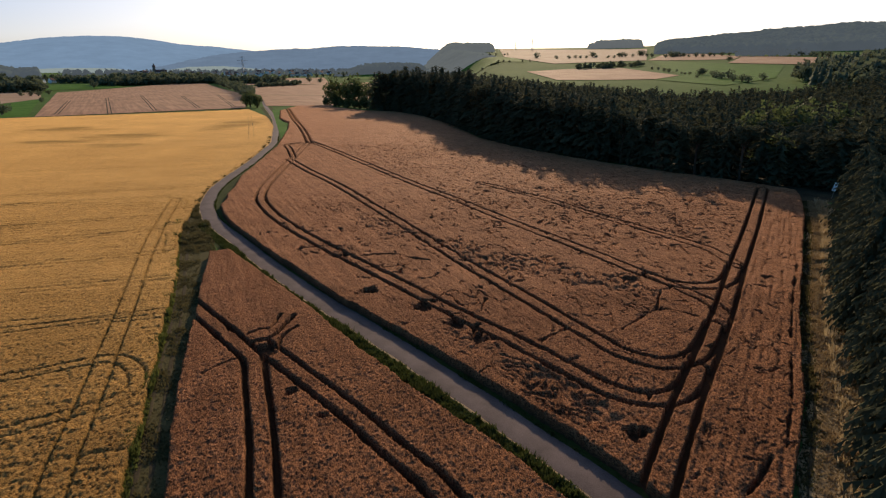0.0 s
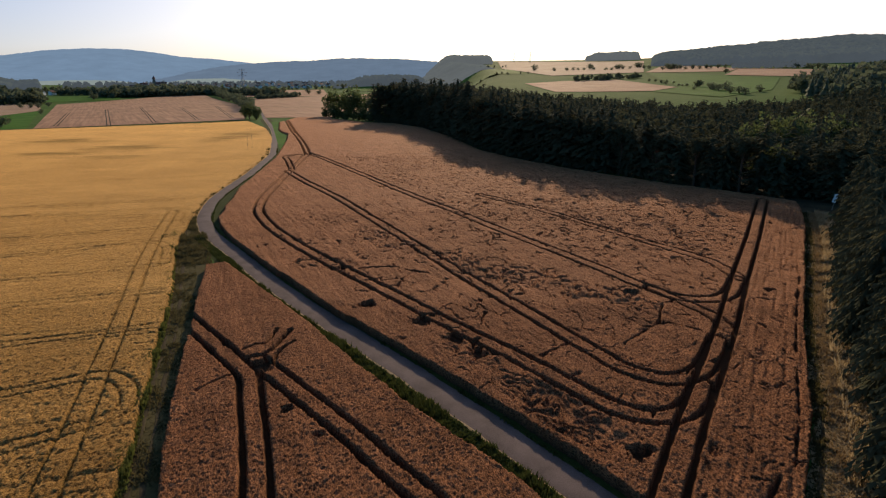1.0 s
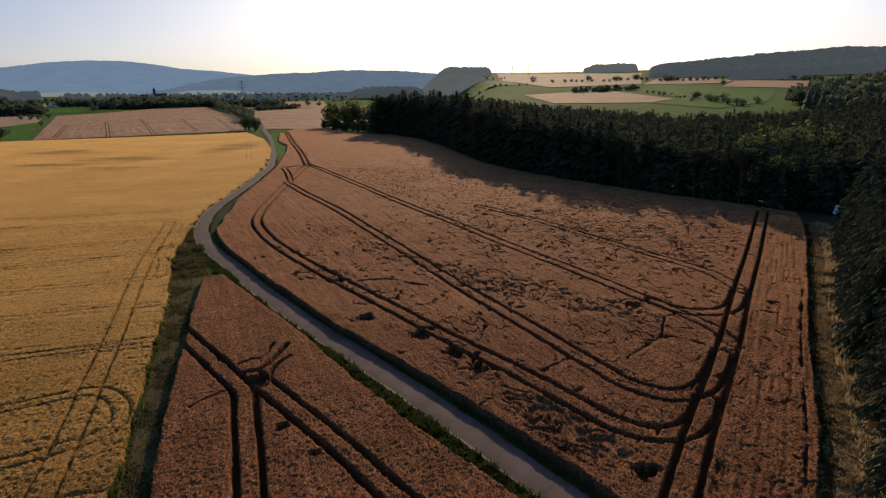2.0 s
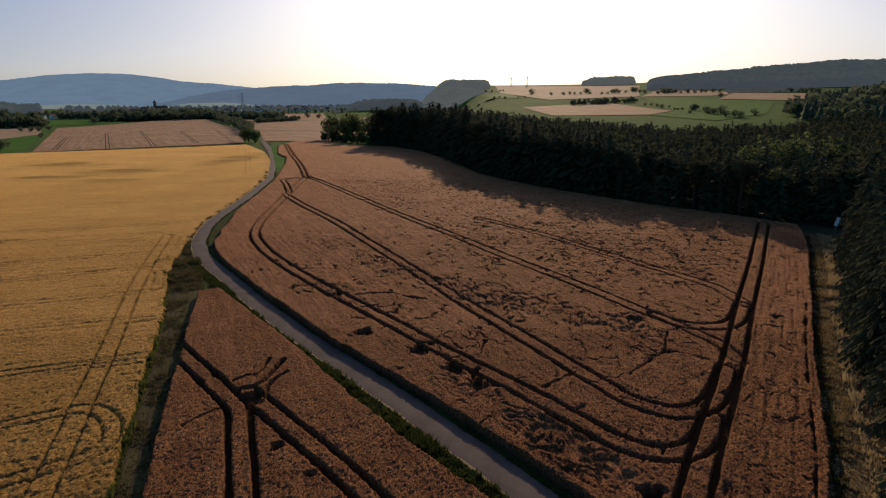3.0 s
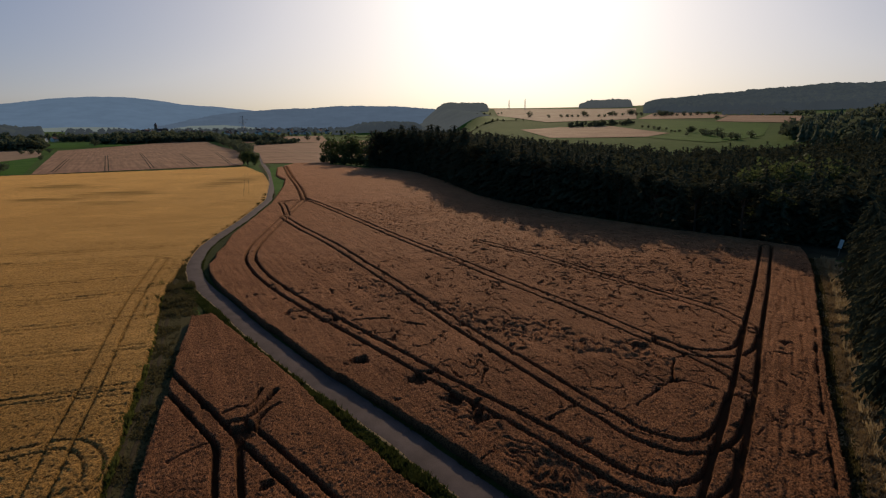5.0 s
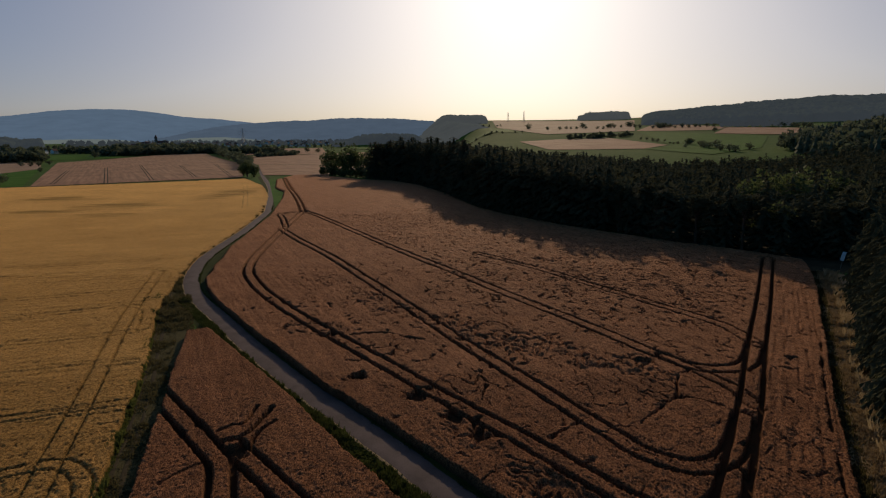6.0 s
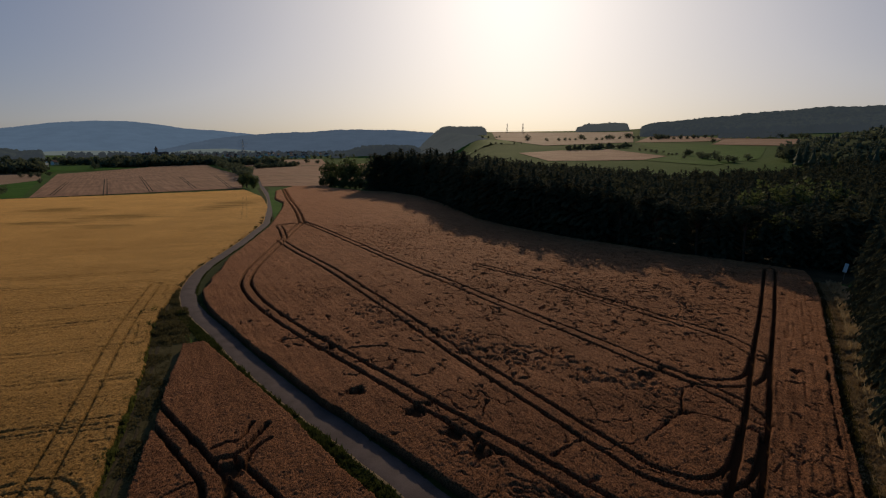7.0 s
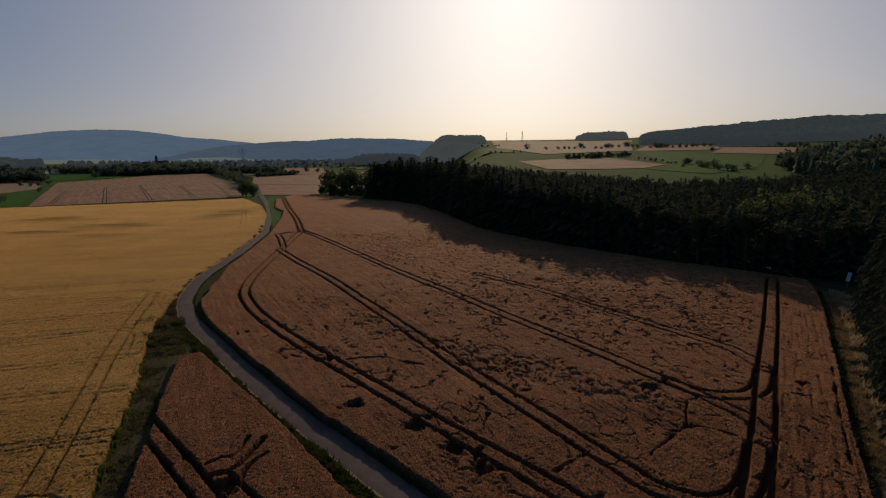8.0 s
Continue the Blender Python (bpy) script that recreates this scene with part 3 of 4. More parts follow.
def lodged_main(x, y):
    """How the wheat is broken: heaved lumps, net of fissures, strewn gashes, matted swirls."""
    s = 0.885 * x + 0.46 * y
    lump = 0.72 * patch(x, y, 12, 71.5, 22, 4.2, -38, 2) + 0.5 * patch(x, y, -14, 98, 22, 6, -59, 2) + 0.36 * patch(x, y, 36, 104, 36, 15, -50, 2) + 0.45 * patch(x, y, -4, 75, 9, 3, -20)
    lump += 0.7 * patch(x, y, 3.5, 48.5, 6, 2.4, -50, 2)
    net = 0.42 * smooth(s, 19, 26) * (1 - smooth(y, 100, 135)) + 0.12 * patch(x, y, 22, 57, 9, 6, -40, 2) + 0.1 * patch(x, y, 4, 58, 14, 6, -50, 2)
    strewn = 0.02 + 0.4 * smooth(s, 42, 60) * smooth(y, 66, 92) * (1 - smooth(y, 175, 240)) + 0.28 * patch(x, y, -18, 84, 12, 6, -60, 2) + 0.3 * patch(x, y, -18, 77.5, 7, 2, 0) + 0.15 * patch(x, y, 0, 84, 22, 9, -60, 2)
    curl = 1.0 * patch(x, y, 9.6, 39.5, 7.0, 2.7, -54, 2)
    right = (x - 14.5) * 0.85 - (y - 29.3) * 0.53 > -1.5
    return np.where(right, 0.2 * patch(x, y, 42, 63, 16, 3, 57, 2), lump), np.where(right, 0.12, net), np.where(right, 0.10, strewn), np.where(right, 0, curl)


def whole(x, y):
    none = np.zeros(x.shape)
    return none, none, none, none


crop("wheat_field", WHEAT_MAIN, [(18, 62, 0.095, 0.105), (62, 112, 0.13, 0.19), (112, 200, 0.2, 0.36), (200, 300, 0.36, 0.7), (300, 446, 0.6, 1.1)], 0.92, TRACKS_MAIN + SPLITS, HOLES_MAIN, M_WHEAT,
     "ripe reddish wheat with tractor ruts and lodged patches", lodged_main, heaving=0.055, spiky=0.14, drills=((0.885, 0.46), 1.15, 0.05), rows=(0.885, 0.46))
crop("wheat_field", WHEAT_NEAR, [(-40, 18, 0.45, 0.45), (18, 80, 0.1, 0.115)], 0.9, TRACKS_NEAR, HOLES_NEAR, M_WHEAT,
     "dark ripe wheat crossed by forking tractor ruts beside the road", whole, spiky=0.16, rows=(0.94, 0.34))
crop("barley_field", BARLEY, [(-40, 18, 0.6, 0.6), (18, 62, 0.14, 0.16), (62, 112, 0.21, 0.3), (112, 200, 0.38, 0.65), (200, 410, 0.9, 1.4)], 0.6, TRACKS_BARLEY, [], M_BARLEY,
     "golden yellow barley with faint wheel lines and greener patches", whole,
     spiky=0.31, heaving=0.04, drills=((-0.25, 0.97), 1.9, 0.2), patches=((-180, 263, 24, 15), (-131, 234, 28, 15), (-123, 205, 22, 9), (-109, 285, 15, 42), (-150, 215, 20, 6)), rut_depth=0.5)


def ribbon(name, line, left, right, lift, material, label, category, wobble=0.0, kind="structure", across=7, crown=0.0):
    """A strip along a line, from left to right of it in metres, lying on the land."""
    d = np.gradient(line, axis=0)
    d /= np.hypot(d[:, 0], d[:, 1])[:, None]
    n = np.stack([d[:, 1], -d[:, 0]], -1)
    u = np.linspace(0, 1, across)
    s = np.arange(len(line))
    wl, wr = wobble * vnoise(s, s * 0 + 3.3, 2.3, 81) + wobble * vnoise(s, s * 0, 0.9, 83), wobble * vnoise(s, s * 0 + 9.3, 2.3, 82)
    off = (left + wl)[:, None] * (1 - u) + (right + wr)[:, None] * u
    x, y = line[:, :1] + n[:, :1] * off, line[:, 1:] + n[:, 1:] * off
    z = land(x, y) + lift + crown * (1 - (2 * u - 1) ** 2) - 0.03 * ((u == 0) | (u == 1))
    me = raw_mesh(name, np.stack([x, y, z], -1).reshape(-1, 3), grid_faces(*x.shape)[:, ::-1], material, True)
    return tagged(new(name, me), label, category, kind=kind)


ribbon("verge", ROAD, -4.2, 4.0, 0.02, M_VERGE, "dark green grassy verge along the lane", "verge", 0.3)
ribbon("road", ROAD, -1.5, 1.42, 0.05, M_ROAD, "narrow grey asphalt farm lane, slightly worn", "road", 0.07, crown=0.05)
ribbon("road_shoulder", ROAD, 1.3, 1.52, 0.075, M_DRY, "pale dusty edge of the lane", "road edge", 0.08, across=3)
ribbon("road", ROAD_FAR, -1.6, 1.6, 0.12, M_ROAD, "narrow grey asphalt lane between far fields", "road", 0.05)
ribbon("field_path", FIELD_PATH, -3.2, 2.8, 0.03, M_PATH, "overgrown grassy field path between two crops", "path", 0.3)
for side in (0.4, 1.35):
    ribbon("rut", FIELD_PATH, side - 0.2, side + 0.2, 0.06, M_SOIL, "bare earth wheel rut in the field path", "path", 0.15)
ribbon("forest_path", RIGHT_EDGE, 0.2, 6.0, 0.03, M_DRY, "dry pale grass track along the forest edge", "path", 0.3)
ribbon("rut", RIGHT_EDGE, 0.7, 1.0, 0.05, M_SOIL, "dark earth rut beside the wheat", "path", 0.15)


def field(name, pieces, material, label, lift=0.15, n=24):
    """A far field laid on the land: one or more joined pieces of four corners each."""
    vs, fs = [], []
    for k, corners in enumerate(pieces):
        c = np.array(corners, float)
        u, v = np.meshgrid(np.linspace(0, 1, n), np.linspace(0, 1, n))
        p = (c[0] * ((1 - u) * (1 - v))[..., None] + c[1] * (u * (1 - v))[..., None] + c[2] * (u * v)[..., None] + c[3] * ((1 - u) * v)[..., None])
        z = land(p[..., 0], p[..., 1]) + lift + 0.4 * smooth(np.hypot(p[..., 0], p[..., 1]), 500, 1500)
        vs.append(np.concatenate([p, z[..., None]], -1).reshape(-1, 3))
        fs.append(grid_faces(n, n) + k * n * n)
    me = raw_mesh(name, np.concatenate(vs), np.concatenate(fs), material, True)
    return tagged(new(name, me), label, "field", kind="structure")


field("forest_floor", [[(77, 111), (150, 100), (170, 330), (-20, 350)]], M_SOIL, "dark needle litter under the spruces", 0.0)
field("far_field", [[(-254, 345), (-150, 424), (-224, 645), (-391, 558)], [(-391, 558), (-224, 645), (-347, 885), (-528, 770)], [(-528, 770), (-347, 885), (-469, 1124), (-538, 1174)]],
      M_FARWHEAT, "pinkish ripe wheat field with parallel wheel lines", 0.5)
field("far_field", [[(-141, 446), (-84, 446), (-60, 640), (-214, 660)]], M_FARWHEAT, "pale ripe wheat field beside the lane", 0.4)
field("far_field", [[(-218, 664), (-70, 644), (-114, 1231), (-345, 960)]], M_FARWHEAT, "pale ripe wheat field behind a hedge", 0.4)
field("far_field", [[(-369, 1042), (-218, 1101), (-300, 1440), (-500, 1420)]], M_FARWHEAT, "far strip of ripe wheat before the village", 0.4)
field("far_field", [[(-382, 470), (-421, 588), (-578, 808), (-640, 790)]], M_STUBBLE, "strip of pale dry stubble beyond the meadow", 0.3)
field("meadow", [[(-340, 290), (-259, 345), (-419, 585), (-380, 468)]], M_MEADOW, "bright green meadow beside the ripe field", 0.3)
field("meadow", [[(-600, 838), (-540, 945), (-649, 1142), (-720, 1010)]], M_MEADOW, "green meadow strip with hedges", 0.3)
field("meadow", [[(-214, 1335), (-117, 1327), (-131, 1560), (-260, 1560)]], M_MEADOW, "green field in front of the village", 0.5)
field("meadow", [[(-124, 405), (-106, 388), (-61, 209), (-62.5, 213)]], M_MEADOW, "green grass wedge between lane and wheat", 0.1)
field("meadow", [[(300, 706), (354, 600), (508, 846), (408, 1132)]], M_MEADOW, "green hillside meadow beyond the wood", 0.4)
field("meadow", [[(248, 660), (278, 555), (354, 598), (299, 704)]], M_MEADOW, "green hillside meadow with scattered bushes", 0.5)
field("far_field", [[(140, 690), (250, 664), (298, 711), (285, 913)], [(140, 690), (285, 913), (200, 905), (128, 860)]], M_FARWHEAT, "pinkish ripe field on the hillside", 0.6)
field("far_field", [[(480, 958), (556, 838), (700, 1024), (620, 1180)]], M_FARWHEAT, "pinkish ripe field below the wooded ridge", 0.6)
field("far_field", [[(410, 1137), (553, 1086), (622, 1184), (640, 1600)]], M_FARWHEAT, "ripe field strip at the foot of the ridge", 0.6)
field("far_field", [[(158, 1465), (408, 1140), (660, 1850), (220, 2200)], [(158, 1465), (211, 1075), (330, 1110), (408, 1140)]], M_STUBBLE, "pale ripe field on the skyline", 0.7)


# ---- far hills: the backdrop ----
def backdrop(name, sky_line, far, deep, material, label, rough):
    """A wooded hill range: crest angles (bearing, height in degrees) at a distance, falling forward to the valley."""
    b = np.array(sky_line, float)
    az = np.linspace(b[0, 0], b[-1, 0], 420)
    el = np.interp(az, b[:, 0], b[:, 1])
    k = np.ones(9) / 9
    el = np.convolve(np.pad(el, 4, "edge"), k, "valid")
    crest = 26.75 + far * np.tan(np.radians(el)) + rough * vnoise(az, az * 0, 0.22, 4)
    u = np.concatenate([np.linspace(0, 1, 14), [1.08, 1.2]])
    hgt = np.concatenate([np.sin(np.linspace(0, np.pi / 2, 14)), [0.93, 0.2]])
    a, uu = np.meshgrid(np.radians(az), u, indexing="ij")
    r = far - deep * (1 - uu)
    x, y = r * np.sin(a), r * np.cos(a)
    z = crest[:, None] * hgt[None, :] + (1 - hgt[None, :]) * 10 + rough * vnoise(x, y, 70, 6) * hgt * (uu < 1)
    me = raw_mesh(name, np.stack([x, y, z], -1).reshape(-1, 3), grid_faces(*x.shape)[:, ::-1], material, True)
    return tagged(new(name, me), label, "hills", kind="structure")


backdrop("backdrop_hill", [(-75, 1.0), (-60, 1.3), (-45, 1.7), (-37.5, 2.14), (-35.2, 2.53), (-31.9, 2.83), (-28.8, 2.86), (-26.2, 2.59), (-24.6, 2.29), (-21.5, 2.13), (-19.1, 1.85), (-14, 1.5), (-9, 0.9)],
         4300, 1500, M_FAR1, "broad wooded hill on the horizon, blue with painted haze", 1.5)
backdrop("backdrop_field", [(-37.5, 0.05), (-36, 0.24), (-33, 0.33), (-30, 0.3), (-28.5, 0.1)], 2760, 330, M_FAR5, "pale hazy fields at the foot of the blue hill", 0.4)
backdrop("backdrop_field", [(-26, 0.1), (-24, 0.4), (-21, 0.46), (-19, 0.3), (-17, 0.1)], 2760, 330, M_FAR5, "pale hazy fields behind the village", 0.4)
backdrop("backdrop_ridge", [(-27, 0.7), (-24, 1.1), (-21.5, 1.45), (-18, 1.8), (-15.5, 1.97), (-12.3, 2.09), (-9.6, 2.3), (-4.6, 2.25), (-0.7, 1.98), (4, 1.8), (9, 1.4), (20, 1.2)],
         3500, 900, M_FAR2, "wooded ridge behind the village, grey-blue with painted haze", 1.8)

for ax, ay, bx, by in ((-361, 603, -217, 362), (-350, 652, -203, 393), (-300, 645, -184, 420), (-270, 672, -162, 433), (-358, 537, -252, 362)):
    for side in (-1.1, 1.1):
        ribbon("wheel_track", curve([(ax, ay), ((ax + bx) / 2, (ay + by) / 2), (bx, by)], 6), side - 0.35, side + 0.35, 0.62, M_SOIL, "thin dark wheel line in the far wheat", "track", across=3)
for side in (-1.0, 1.0):
    ribbon("wheel_track", curve([(-119, 342), (-95, 273), (-78, 223)], 4), side - 0.2, side + 0.2, 0.6, M_PATH, "faint wheel line through the far end of the barley", "track", 0.1, across=3)
ribbon("field_margin", curve([(-330, 305), (-258, 341), (-206, 372), (-146, 417)], 6), -1.2, 1.6, 0.55, M_SOIL, "dark uncut strip between yellow and pink fields", "field edge", 0.4, across=3)

# ---- trees ----
rng = np.random.default_rng(7)


def tube(bm, a, b, ra, rb, sides=7):
    """A tapered round bar from a to b."""
    a, b = Vector(a), Vector(b)
    m = (b - a).to_track_quat("Z", "Y").to_matrix()
    rings = []
    for c, r in ((a, ra), (b, rb)):
        rings.append([bm.verts.new(c + m @ Vector((r * math.cos(2 * math.pi * k / sides), r * math.sin(2 * math.pi * k / sides), 0))) for k in range(sides)])
    for k in range(sides):
        bm.faces.new((rings[0][k], rings[0][(k + 1) % sides], rings[1][(k + 1) % sides], rings[1][k]))
    bm.faces.new(rings[1])
    bm.faces.new(rings[0][::-1])


def spruce_crown(height, reach, tiers, limbs, steps, low):
    """Whorls of drooping boughs with side sprays, from low up to the tip."""
    v, f = [], []
    for k in range(tiers):
        u = k / tiers
        z0 = low + (height - low) * u ** 0.8
        long = reach * (1 - u) ** 0.36 * (0.75 + 0.25 * math.sin(min(1, u * 5) * math.pi / 2)) + 0.3
        for i in range(max(4, int(limbs * (1 - 0.45 * u)))):
            a = 2 * math.pi * (i + rng.random()) / max(4, int(limbs * (1 - 0.45 * u)))
            n = long * rng.uniform(0.7, 1.12)
            ca, sa = math.cos(a), math.sin(a)
            z = z0 + rng.uniform(-0.8, 0.7)
            droop = rng.uniform(0.25, 0.6) if steps < 7 else rng.uniform(0.35, 1.1)
            for s in range(steps):
                p, q = s / steps, (s + 1.15) / steps
                rp, rq = n * p, n * q
                zp, zq = z - droop * rp * (0.5 + 0.4 * p), z - droop * rq * (0.5 + 0.4 * q)
                w = (0.30 if steps < 7 else 0.2) * n * (1 - 0.65 * p) * rng.uniform(0.7, 1.2)
                for side in (1, -1):
                    b = len(v)
                    ox, oy = -sa * side * w, ca * side * w
                    v += [(ca * rp, sa * rp, zp), (ca * rq, sa * rq, zq), (ca * (rp + rq) / 2 + ox + ca * w * 0.4, sa * (rp + rq) / 2 + oy + sa * w * 0.4, (zp + zq) / 2 - w * (rng.uniform(0.3, 0.75) if steps < 7 else rng.uniform(0.8, 2.4)))]
                    f.append((b, b + 1, b + 2))
    b = len(v)
    v += [(0, 0, height), (0.5, 0, height - 1.9), (-0.25, 0.45, height - 1.9), (-0.25, -0.45, height - 1.9)]
    f += [(b, b + 1, b + 2), (b, b + 2, b + 3), (b, b + 3, b + 1)]
    return np.array(v), np.array(f)


def leafy_crown(width, height, base, clumps, leaves, size):
    """Small leaf faces in uneven clumps."""
    v, f = [], []
    for _ in range(clumps):
        d = rng.normal(size=3)
        d /= np.linalg.norm(d)
        c = d * rng.uniform(0.25, 0.8) * np.array([width / 2, width / 2, height / 2]) + np.array([0, 0, base + height / 2])
        rad = rng.uniform(0.14, 0.26) * width
        for _ in range(leaves):
            e = rng.normal(size=3)
            e /= np.linalg.norm(e)
            p = c + e * rad * rng.uniform(0.55, 1.05) * np.array([1, 1, 0.8])
            s, t = rng.normal(size=3), rng.normal(size=3)
            s, t = s / np.linalg.norm(s) * size * rng.uniform(0.6, 1.3), t / np.linalg.norm(t) * size * rng.uniform(0.6, 1.3)
            b = len(v)
            v += [p - s, p + t, p + s, p - t]
            f.append((b, b + 1, b + 2, b + 3))
    return np.array(v), np.array(f)


def make_spruce(name, height, reach, tiers, limbs, steps, low, label):
    tree = tagged(new(name), label, "tree", "spruces at the forest edge")
    bm = bmesh.new()
    tube(bm, (0, 0, -0.2), (0, 0, height * 0.55), 0.022 * height * 0.55, 0.011 * height * 0.55)
    tube(bm, (0, 0, height * 0.55), (0, 0, height * 0.97), 0.0062 * height, 0.02)
    part("trunk", bm, M_BARK, tree)
    part("crown", raw_mesh("crown", *spruce_crown(height, reach, tiers, limbs, steps, low), M_SPRUCE), M_SPRUCE, tree)
    return tree


def make_leafy(name, width, height, base, clumps, leaves, size, label, group, leaf=None):
    tree = tagged(new(name), label, "tree", group)
    bm = bmesh.new()
    tube(bm, (0, 0, -0.2), (0.05 * width, 0, base + height * 0.25), 0.05 * width, 0.03 * width)
    for k in range(5):
        a = k * 1.257 + rng.random()
        tube(bm, (0.03 * width, 0, base + height * 0.1 * rng.random()), (math.cos(a) * width * 0.28, math.sin(a) * width * 0.28, base + height * rng.uniform(0.35, 0.65)), 0.022 * width, 0.008 * width, 5)
    part("trunk", bm, M_BARK, tree)
    part("crown", raw_mesh("crown", *leafy_crown(width, height, base, clumps, leaves, size), leaf or M_LEAF), M_LEAF, tree)
    return tree


def stand(proto, x, y, scale=1.0, turn=None, squash=1.0):
    t = copy_thing(proto, pose(x, y, float(land(x, y)), 0, 0, rng.uniform(0, 360) if turn is None else turn))
    t.scale = (scale * squash, scale * squash, scale)
    return t


SPRUCES = [make_spruce("spruce_tree", h, r, n, 9, 4, low, "tall dark green spruce at the forest edge") for h, r, n, low in ((17, 3.4, 20, 0.5), (15, 3.1, 18, 0.8), (18, 3.7, 21, 0.3))]
NEAR_SPRUCES = [make_spruce("spruce_tree", h, r, 34, 13, 8, 0.6, "dense dark spruce beside the grass track") for h, r in ((14, 3.3), (15, 3.6))]
BUSHY = [make_leafy("broadleaf_tree", 10, 11, 0.1, 34, 50, 0.36, "dense green broadleaf tree leafy to the ground", "copse trees") for _ in range(3)]
OAKS = [make_leafy("broadleaf_tree", 9, 9, 2.0, 26, 60, 0.33, "rounded green broadleaf tree in full leaf", "broadleaf trees") for _ in range(3)]
SHRUBS = [make_leafy("bush", 6, 4.5, 0.2, 14, 30, 0.4, "dark green hedge bush", "hedge bushes") for _ in range(2)]
PINES = [make_leafy("pine_tree", 6, 9, 7.5, 22, 70, 0.3, "tall pine with bare lower trunk at the forest edge", "pines at the forest edge", M_SPRUCE) for _ in range(2)]
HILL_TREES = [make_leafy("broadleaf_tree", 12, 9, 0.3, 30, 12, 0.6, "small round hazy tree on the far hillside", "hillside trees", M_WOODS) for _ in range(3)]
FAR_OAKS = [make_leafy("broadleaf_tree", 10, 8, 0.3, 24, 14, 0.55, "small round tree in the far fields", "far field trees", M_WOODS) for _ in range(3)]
PROTOS = HILL_TREES + BUSHY + PINES + FAR_OAKS + SPRUCES + NEAR_SPRUCES + OAKS + SHRUBS

FOREST_EDGE = curve([(-84, 424), (-51.7, 386), (-31.2, 373), (-10, 334), (6, 277), (17, 222), (26, 199), (40.5, 173), (53, 155.5), (63.5, 142), (73.5, 132.5), (84, 124), (93, 118)], 1.0)


def along(line, gap):
    """Places at even gaps along a line, with the way to its left."""
    s = np.concatenate([[0], np.cumsum(np.hypot(*np.diff(line, axis=0).T))])
    at = np.arange(gap / 2, s[-1], gap)
    p = np.stack([np.interp(at, s, line[:, 0]), np.interp(at, s, line[:, 1])], -1)
    d = np.stack([np.interp(at + 1, s, line[:, 0]), np.interp(at + 1, s, line[:, 1])], -1) - p
    d /= np.maximum(np.hypot(d[:, 0], d[:, 1]), 1e-6)[:, None]
    return p, np.stack([-d[:, 1], d[:, 0]], -1)


def tall_at(x, y):
    """The wood is tallest at its far end and stands lower towards the near corner."""
    return float(np.interp(math.degrees(math.atan2(x, y)), [-5, 1, 7, 13, 20, 30], [1.72, 1.6, 1.36, 1.15, 1.02, 0.97]))


for row, gap in ((2.0, 3.9), (6.0, 4.6)):
    places, left = along(FOREST_EDGE, gap)
    for (x, y), (nx, ny) in zip(places, left):
        if y > 384:
            continue
        o = row + rng.uniform(-1.0, 1.2)
        x, y = x + nx * o, y + ny * o
        if x > 55 and rng.random() < 0.14:
            stand(OAKS[rng.integers(3)], x, y, rng.uniform(1.0, 1.35))
        else:
            stand((SPRUCES * 3 + PINES)[rng.integers(11)], x, y, tall_at(x, y) * rng.uniform(0.82, 1.02), squash=rng.uniform(1.1, 1.4))
places, left = along(RIGHT_EDGE, 4.1)
for row in (6.2, 10.5):
    for (x, y), (nx, ny) in zip(places, left):
        if y < 27 or y > 106:
            continue
        o = row + rng.uniform(-0.6, 0.8) + 0.9 * float(smooth(y, 80, 96)) + 2.4 * float(smooth(y, 96, 106))
        stand(NEAR_SPRUCES[rng.integers(2)], x - nx * o, y - ny * o + rng.uniform(-0.8, 0.8), rng.uniform(0.85, 1.1))


def rough_tree(height, reach, tiers, sides):
    """A simple ragged conifer for woods seen from afar."""
    v, f = [], []
    for k in range(tiers):
        u = k / tiers
        b = len(v)
        v.append((0, 0, height * (u + 1.5 / tiers) if k < tiers - 1 else height))
        for i in range(sides):
            a = 2 * math.pi * (i + rng.uniform(-0.3, 0.3)) / sides
            r = reach * (1 - 0.85 * u) * rng.uniform(0.6, 1.15)
            v.append((r * math.cos(a), r * math.sin(a), height * (0.12 + 0.88 * u) - r * 0.35))
        f += [(b, b + 1 + i, b + 1 + (i + 1) % sides) for i in range(sides)]
    return np.array(v), np.array(f)


def rough_crown(width, height, n, size=0.16, base=0.12):
    """A simple ragged broadleaf crown for woods seen from afar: overlapping leaf faces."""
    return leafy_crown(width, height * (1 - base), height * base, max(4, n // 8), 8, width * size)


def woods(name, places, shapes, material, label, low=0.8, high=1.2, size=None):
    """Many trees as one mass; every one turned and sized at random."""
    vs, fs, base = [], [], 0
    for x, y in places:
        v, f = shapes[rng.integers(len(shapes))]
        a, s = rng.uniform(0, 6.283), rng.uniform(low, high) * (size(x, y) if size else 1)
        c, d = math.cos(a), math.sin(a)
        vs.append(np.stack([x + s * (v[:, 0] * c - v[:, 1] * d), y + s * (v[:, 0] * d + v[:, 1] * c), float(land(x, y)) + s * v[:, 2]], -1))
        fs.append((f if f.shape[1] == 3 else np.concatenate([f[:, :3], f[:, [0, 2, 3]]])) + base)
        base += len(v)
    me = raw_mesh(name, np.concatenate(vs), np.concatenate(fs), material)
    return tagged(new(name, me), label, "woodland", kind="stuff")


